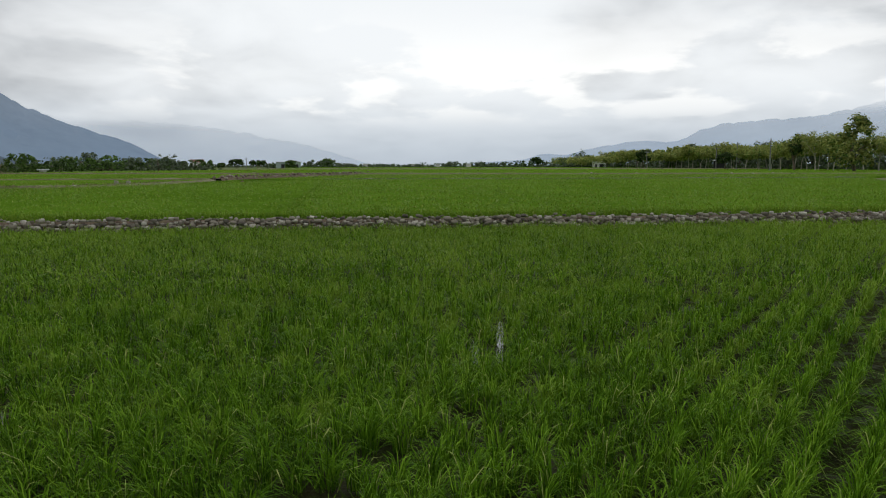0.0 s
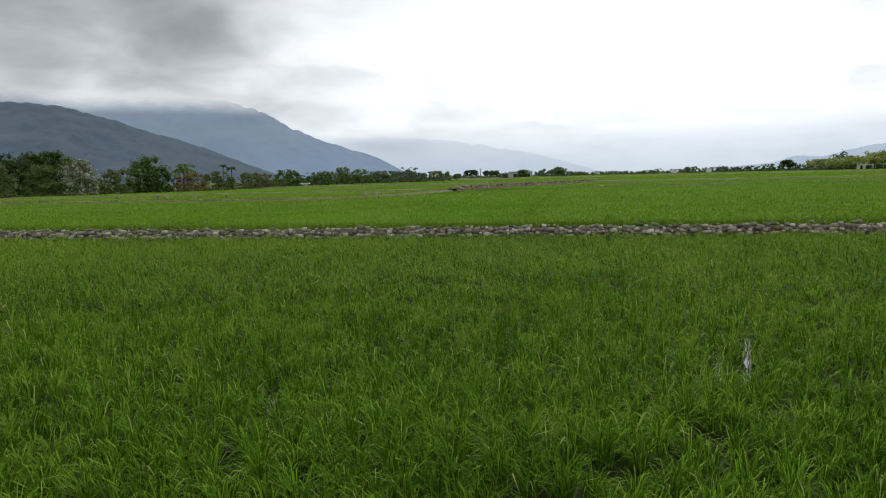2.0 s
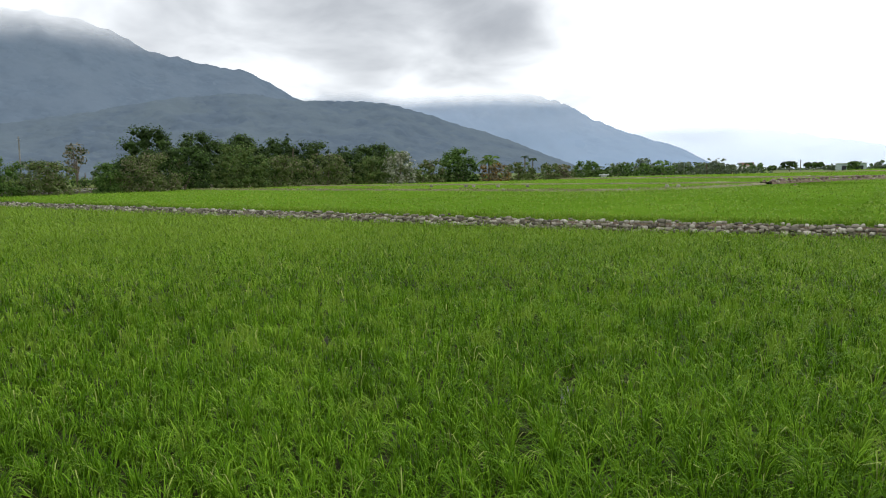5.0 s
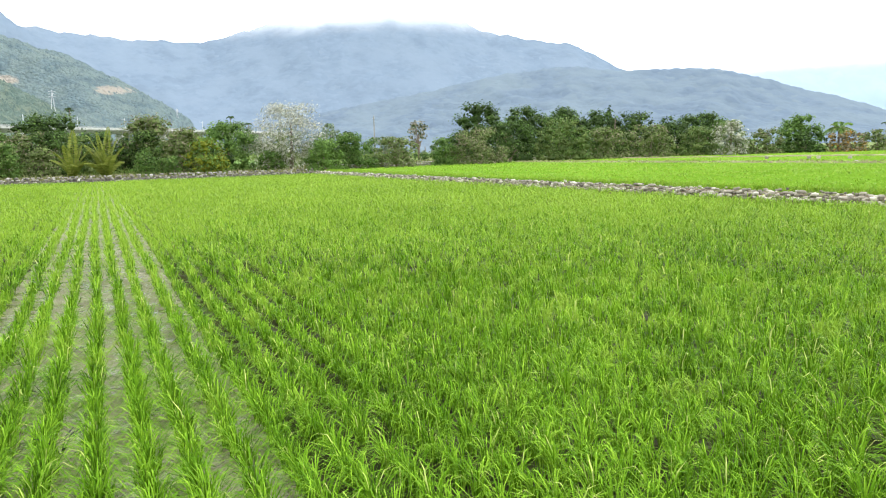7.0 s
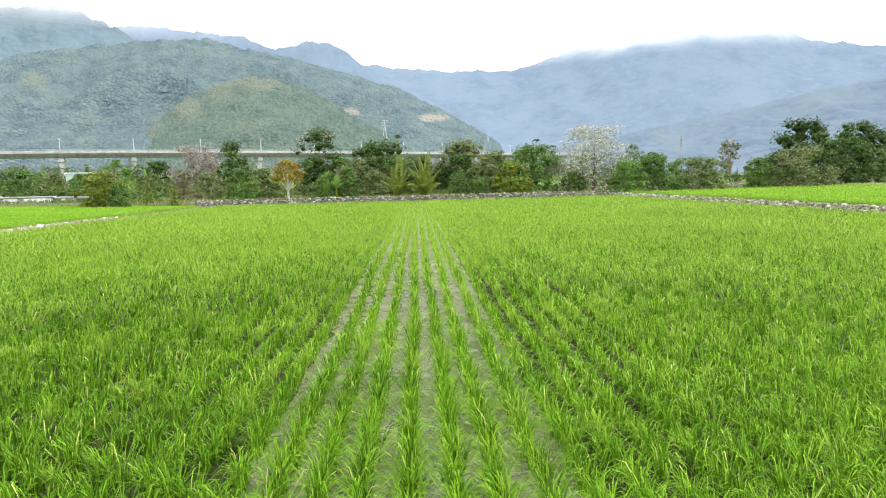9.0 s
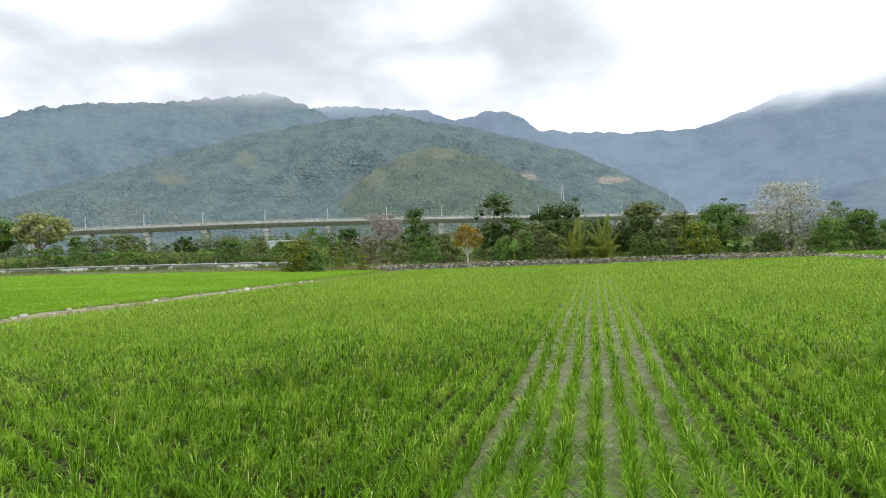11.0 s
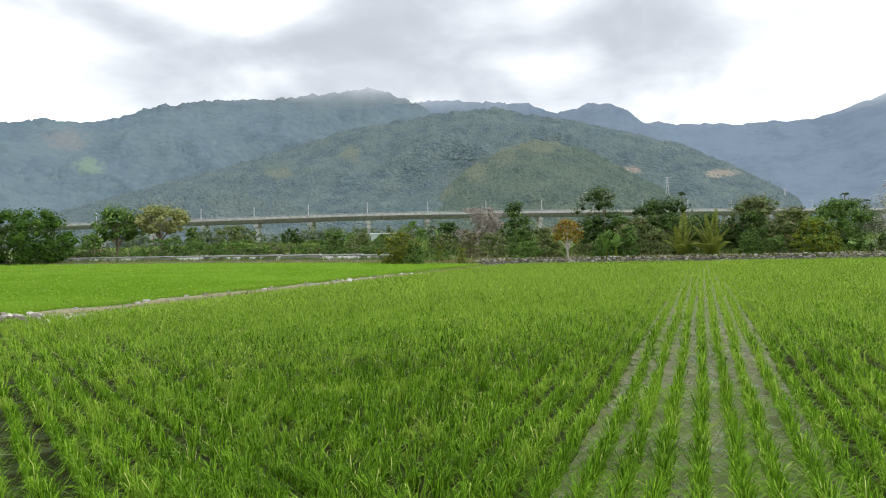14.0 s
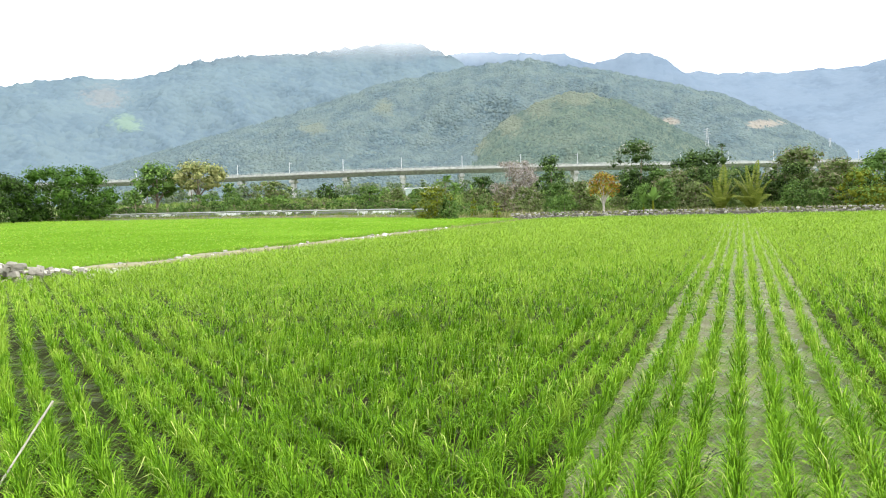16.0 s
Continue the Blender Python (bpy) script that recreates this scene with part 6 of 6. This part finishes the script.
def viaduct():
    root = thing("viaduct", (0, 0, 0), "long grey concrete railway viaduct before the hill", "viaduct")
    sweep("girder", [(-5, -1.1), (5, -1.1), (4.8, -1.5), (2.9, -3.2), (-2.9, -3.2), (-4.8, -1.5)], CONCRETE, root, 0, 1, 80)
    for side in (-5, 5):
        sweep("parapet", [(side - 0.15, -1.15), (side + 0.15, -1.15), (side + 0.15, 0), (side - 0.15, 0)], CONCRETE_PALE, root, 0, 1, 80, "pale parapet")
    _, L = spine(0.5)
    span = 31.0
    n = int(L / span)
    for k in range(1, n):
        u = k / n
        p, _ = spine(u)
        a, b = spine(u - 0.01)[0], spine(u + 0.01)[0]
        turn = math.degrees(math.atan2(b[1] - a[1], b[0] - a[0]))
        z0 = float(land(p[0], p[1])) - 1.0
        bm = bmesh.new()
        box(bm, 2.4, 3.6, DECK - 5.4 - z0, (p[0], p[1], (DECK - 5.4 + z0) / 2), turn, 0.3)
        pier = part("pier", bm, CONCRETE_PALE, root)
        bm = bmesh.new()
        box(bm, 3.0, 6.4, 1.5, (p[0], p[1], DECK - 4.65), turn, 0.25)
        box(bm, 2.2, 4.6, 0.9, (p[0], p[1], DECK - 3.65), turn, 0.05)
        part("pier_cap", bm, CONCRETE_PALE, pier)
        q = p + np.array([math.sin(radians(turn)), -math.cos(radians(turn))]) * 4.4
        v1, f1 = tube([(q[0], q[1], DECK - 1.1), (q[0], q[1], DECK + 6.2)], [0.24, 0.18], 6)
        d2 = (p - q) / np.linalg.norm(p - q)
        v2, f2 = tube([(q[0], q[1], DECK + 5.2), (q[0] + d2[0] * 3, q[1] + d2[1] * 3, DECK + 5.6)], [0.07, 0.05], 4)
        v, f = join([(v1, f1), (v2, f2)])
        mesh_object("catenary_mast", v, [f], STEEL, root, "pale steel mast")
    for side in (-5.0, 5.0):
        sweep("railing", [(side - 0.06, 0.55), (side + 0.06, 0.55), (side + 0.06, 0.70), (side - 0.06, 0.70)], CONCRETE_PALE, root, 0, 1, 80)


viaduct()

# ---- power pylons on the hill ----


def slope_point(hill_names, az, el):
    """Where the line of sight at that azimuth and elevation first meets the hills."""
    from mathutils.bvhtree import BVHTree
    best = None
    a, e = radians(az), radians(el)
    way = Vector((-math.sin(a) * math.cos(e), math.cos(a) * math.cos(e), math.sin(e)))
    for ob in scene.objects:
        if ob.name.split(".")[0] in hill_names:
            tree_b = BVHTree.FromPolygons([v.co for v in ob.data.vertices], [p.vertices for p in ob.data.polygons])
            hit = tree_b.ray_cast(Vector((0, 0, EYE)), way)
            if hit[0] is not None and (best is None or hit[3] < best[1]):
                best = (hit[0], hit[3])
    return best[0] if best else way * 800


def pylon(az, el, height):
    p = slope_point(("wooded_hill", "wooded_spur"), az, el)
    root = thing("power_pylon", p - Vector((0, 0, 1)), "pale lattice steel power pylon on the hillside", "pylon")
    legs = []
    for sx, sy in ((-1, -1), (1, -1), (1, 1), (-1, 1)):
        legs.append(tube([(sx * height * 0.09, sy * height * 0.09, 0), (sx * height * 0.03, sy * height * 0.03, height * 0.6), (sx * 0.3, sy * 0.3, height)], [0.20, 0.17, 0.14], 4))
    for k in range(6):
        z0, z1 = height * k / 6, height * (k + 1) / 6
        r0, r1 = height * (0.09 - 0.012 * k), height * (0.09 - 0.012 * (k + 1))
        for i in range(4):
            c = ((-1, -1), (1, -1), (1, 1), (-1, 1))
            (ax, ay), (bx, by) = c[i], c[(i + 1) % 4]
            legs.append(tube([(ax * r0, ay * r0, z0), (bx * r1, by * r1, z1)], [0.08, 0.08], 3))
    v, f = join(legs)
    mesh_object("lattice", v, [f], STEEL, root)
    for z in (0.68, 0.80, 0.92):
        v, f = tube([(-height * 0.16, 0, height * z), (0, 0, height * (z + 0.03)), (height * 0.16, 0, height * z)], [0.1, 0.3, 0.1], 4)
        arm = mesh_object("cross_arm", v, [f], STEEL, root)
        arm.rotation_euler = (0, 0, radians(az))


pylon(92.3, 3.5, 20)
pylon(84.3, 3.0, 12)

# ---- houses and sheds in the distance ----


def shed(az, d, w, depth, h, walls, roof, label, opening=True, pitched=False, seed=0):
    p = place_at(az, d)
    z0 = float(land(p.x, p.y)) - 0.05
    root = thing("shed" if not pitched else "house", (p.x, p.y, z0), label, "shed" if not pitched else "house", "", az)
    bm = bmesh.new()
    box(bm, w, depth, h, (0, 0, h / 2), 0, 0.03)
    part("wall_shell", bm, walls, root)
    bm = bmesh.new()
    if pitched:
        x, y = w / 2 + 0.35, depth / 2 + 0.35
        vs = [bm.verts.new(c) for c in ((-x, -y, h), (x, -y, h), (x, y, h), (-x, y, h), (-x, 0, h + depth * 0.3), (x, 0, h + depth * 0.3))]
        for f in ((0, 1, 5, 4), (2, 3, 4, 5), (0, 4, 3), (1, 2, 5), (3, 2, 1, 0)):
            bm.faces.new([vs[i] for i in f])
    else:
        box(bm, w + 0.7, depth + 0.7, 0.18, (0, 0, h + 0.12), 0, 0.03)
    part("roof", bm, roof, root)
    if opening:
        # flat dark panels stand in for the shade inside open bays
        for x0, ww in ((0.22 * w, 0.36 * w), (-0.22 * w, 0.14 * w)):
            bm = bmesh.new()
            box(bm, ww, 0.10, h * 0.62, (x0, -depth / 2 - 0.03, h * 0.36), 0, 0.01)
            part("opening", bm, DARK, root, "dark panel for the shade of an open bay")


shed(10.9, 292, 9.4, 6, 2.3, WALL_GREY, ROOF_WHITE, "long grey-green shed with a pale roof and dark bays")
shed(-13.0, 325, 5.6, 4, 2.5, WALL_WHITE, ROOF_WHITE, "small white shed with a pale sheet roof")
shed(-21.6, 210, 2.6, 2.6, 2.4, DARK, ROOF_WHITE, "small dark shelter with a white sheet roof", False)
shed(17.5, 275, 4.0, 3, 2.3, WALL_WHITE, ROOF_RED, "pale house with a reddish roof among trees", True, True)
shed(19.6, 215, 4.0, 3, 1.6, WALL_WHITE, ROOF_WHITE, "low white building behind the trees", False)
shed(27.6, 128, 1.0, 1.0, 0.5, WALL_WHITE, ROOF_WHITE, "low white hut half hidden in scrub", False)
shed(-3.0, 470, 3.2, 4, 2.2, WALL_WHITE, ROOF_WHITE, "distant white house among the trees", False)
shed(1.4, 500, 3.2, 4, 2.0, WALL_WHITE, ROOF_WHITE, "distant white house among the trees", False)
shed(5.0, 430, 3.4, 4, 2.0, WALL_WHITE, ROOF_WHITE, "distant white house among the trees", False)
shed(-0.6, 440, 2.4, 3, 1.8, WALL_WHITE, ROOF_WHITE, "distant white house among the trees", False)
shed(113.9, 215, 9, 5, 2.6, WALL_GREY, ROOF_WHITE, "low shed with a blue-white roof under the viaduct", False)


def pole(az, d, top, label="grey concrete utility pole"):
    p = place_at(az, d)
    z0 = float(land(p.x, p.y)) - 0.3
    h = EYE + top - z0
    root = thing("utility_pole", (p.x, p.y, z0), label, "pole")
    v, f = tube([(0, 0, 0), (0, 0, h)], [0.16, 0.10], 8)
    mesh_object("shaft", v, [f], CONCRETE, root, smooth=True)
    bm = bmesh.new()
    box(bm, 1.4, 0.1, 0.1, (0, 0, h - 0.5))
    part("cross_bar", bm, STEEL, root)


pole(-25.0, 165, 5.6)
pole(-21.4, 206, 5.0)
pole(69.9, 140, 7.2)
pole(-22.8, 200, 6.0)
pole(14.0, 262, 2.9)
pole(-16.5, 250, 5.0)

# ---- small things in the near paddy ----


def dead_weed():
    p = place_at(93.2, 5.05)
    root = thing("dead_weed", (p.x, p.y, 0.0), "small dark dead weed between rice rows", "weed")
    rng = np.random.default_rng(91)
    for k in range(7):
        a = rng.uniform(0, 6.28)
        L = rng.uniform(0.11, 0.20)
        v, f = tube([(0, 0, -0.01), (math.cos(a) * L * 0.35, math.sin(a) * L * 0.35, L * 0.6), (math.cos(a) * L * 0.8, math.sin(a) * L * 0.8, L * 0.8)], [0.006, 0.005, 0.003], 5)
        mesh_object("twig", v, [f], DARK, root)


def cane():
    root = thing("cane", (0, 0, 0), "bleached bamboo cane leaning up between rice plants", "stick")
    a, b = place_at(145.0, 5.40), place_at(140.5, 5.62)
    v, f = tube([(a.x, a.y, -0.03), ((a.x + b.x) / 2, (a.y + b.y) / 2, 0.26), (b.x, b.y, 0.55)], [0.006, 0.007, 0.008], 8)
    mesh_object("shaft", v, [f], STICK, root, smooth=True)
    for u in (0.3, 0.55, 0.8):
        q = a.lerp(b, u)
        v, f = tube([(q.x, q.y, 0.58 * u - 0.036), (q.x, q.y, 0.58 * u - 0.024)], [0.0095, 0.0095], 8)
        mesh_object("node", v, [f], STICK, root)


dead_weed()
cane()


for k, (az, size) in enumerate(((139.0, 0.5), (128.9, 0.6), (127.6, 0.55), (125.9, 0.4), (122.8, 0.4), (120.2, 0.5), (117.8, 0.5), (116.9, 0.45), (114.9, 0.4))):
    d = abs(LEFT_Y) / abs(math.cos(radians(az)))
    p = place_at(az, d)
    ob = new("pale_stone", BOULDERS[k % 6])
    ob.matrix_world = Matrix.Translation((p.x, p.y, 0.28)) @ pose(0, 0, 0, 0, 0, 40 * k) @ Matrix.Diagonal((size * 0.40, size * 0.32, size * 0.22, 1))
    tagged(ob, "single pale stone lying on the bund", "stone", "stones on the bund")
# small white specks of unclear nature on the upper bund, built as pale stones
for k, az in enumerate((40.9, 38.2, 37.6, 35.7, 33.4, 23.0, 22.2)):
    d = 39.6 / math.cos(radians(az))
    p = place_at(az, d)
    ob = new("pale_stone", BOULDERS[k % 6])
    z = float(upper_rise(p.x, p.y)) + 0.52
    ob.matrix_world = Matrix.Translation((p.x, p.y, z)) @ Matrix.Diagonal((0.24, 0.2, 0.2, 1))
    tagged(ob, "single pale stone lying on the bund", "stone", "stones on the bund")
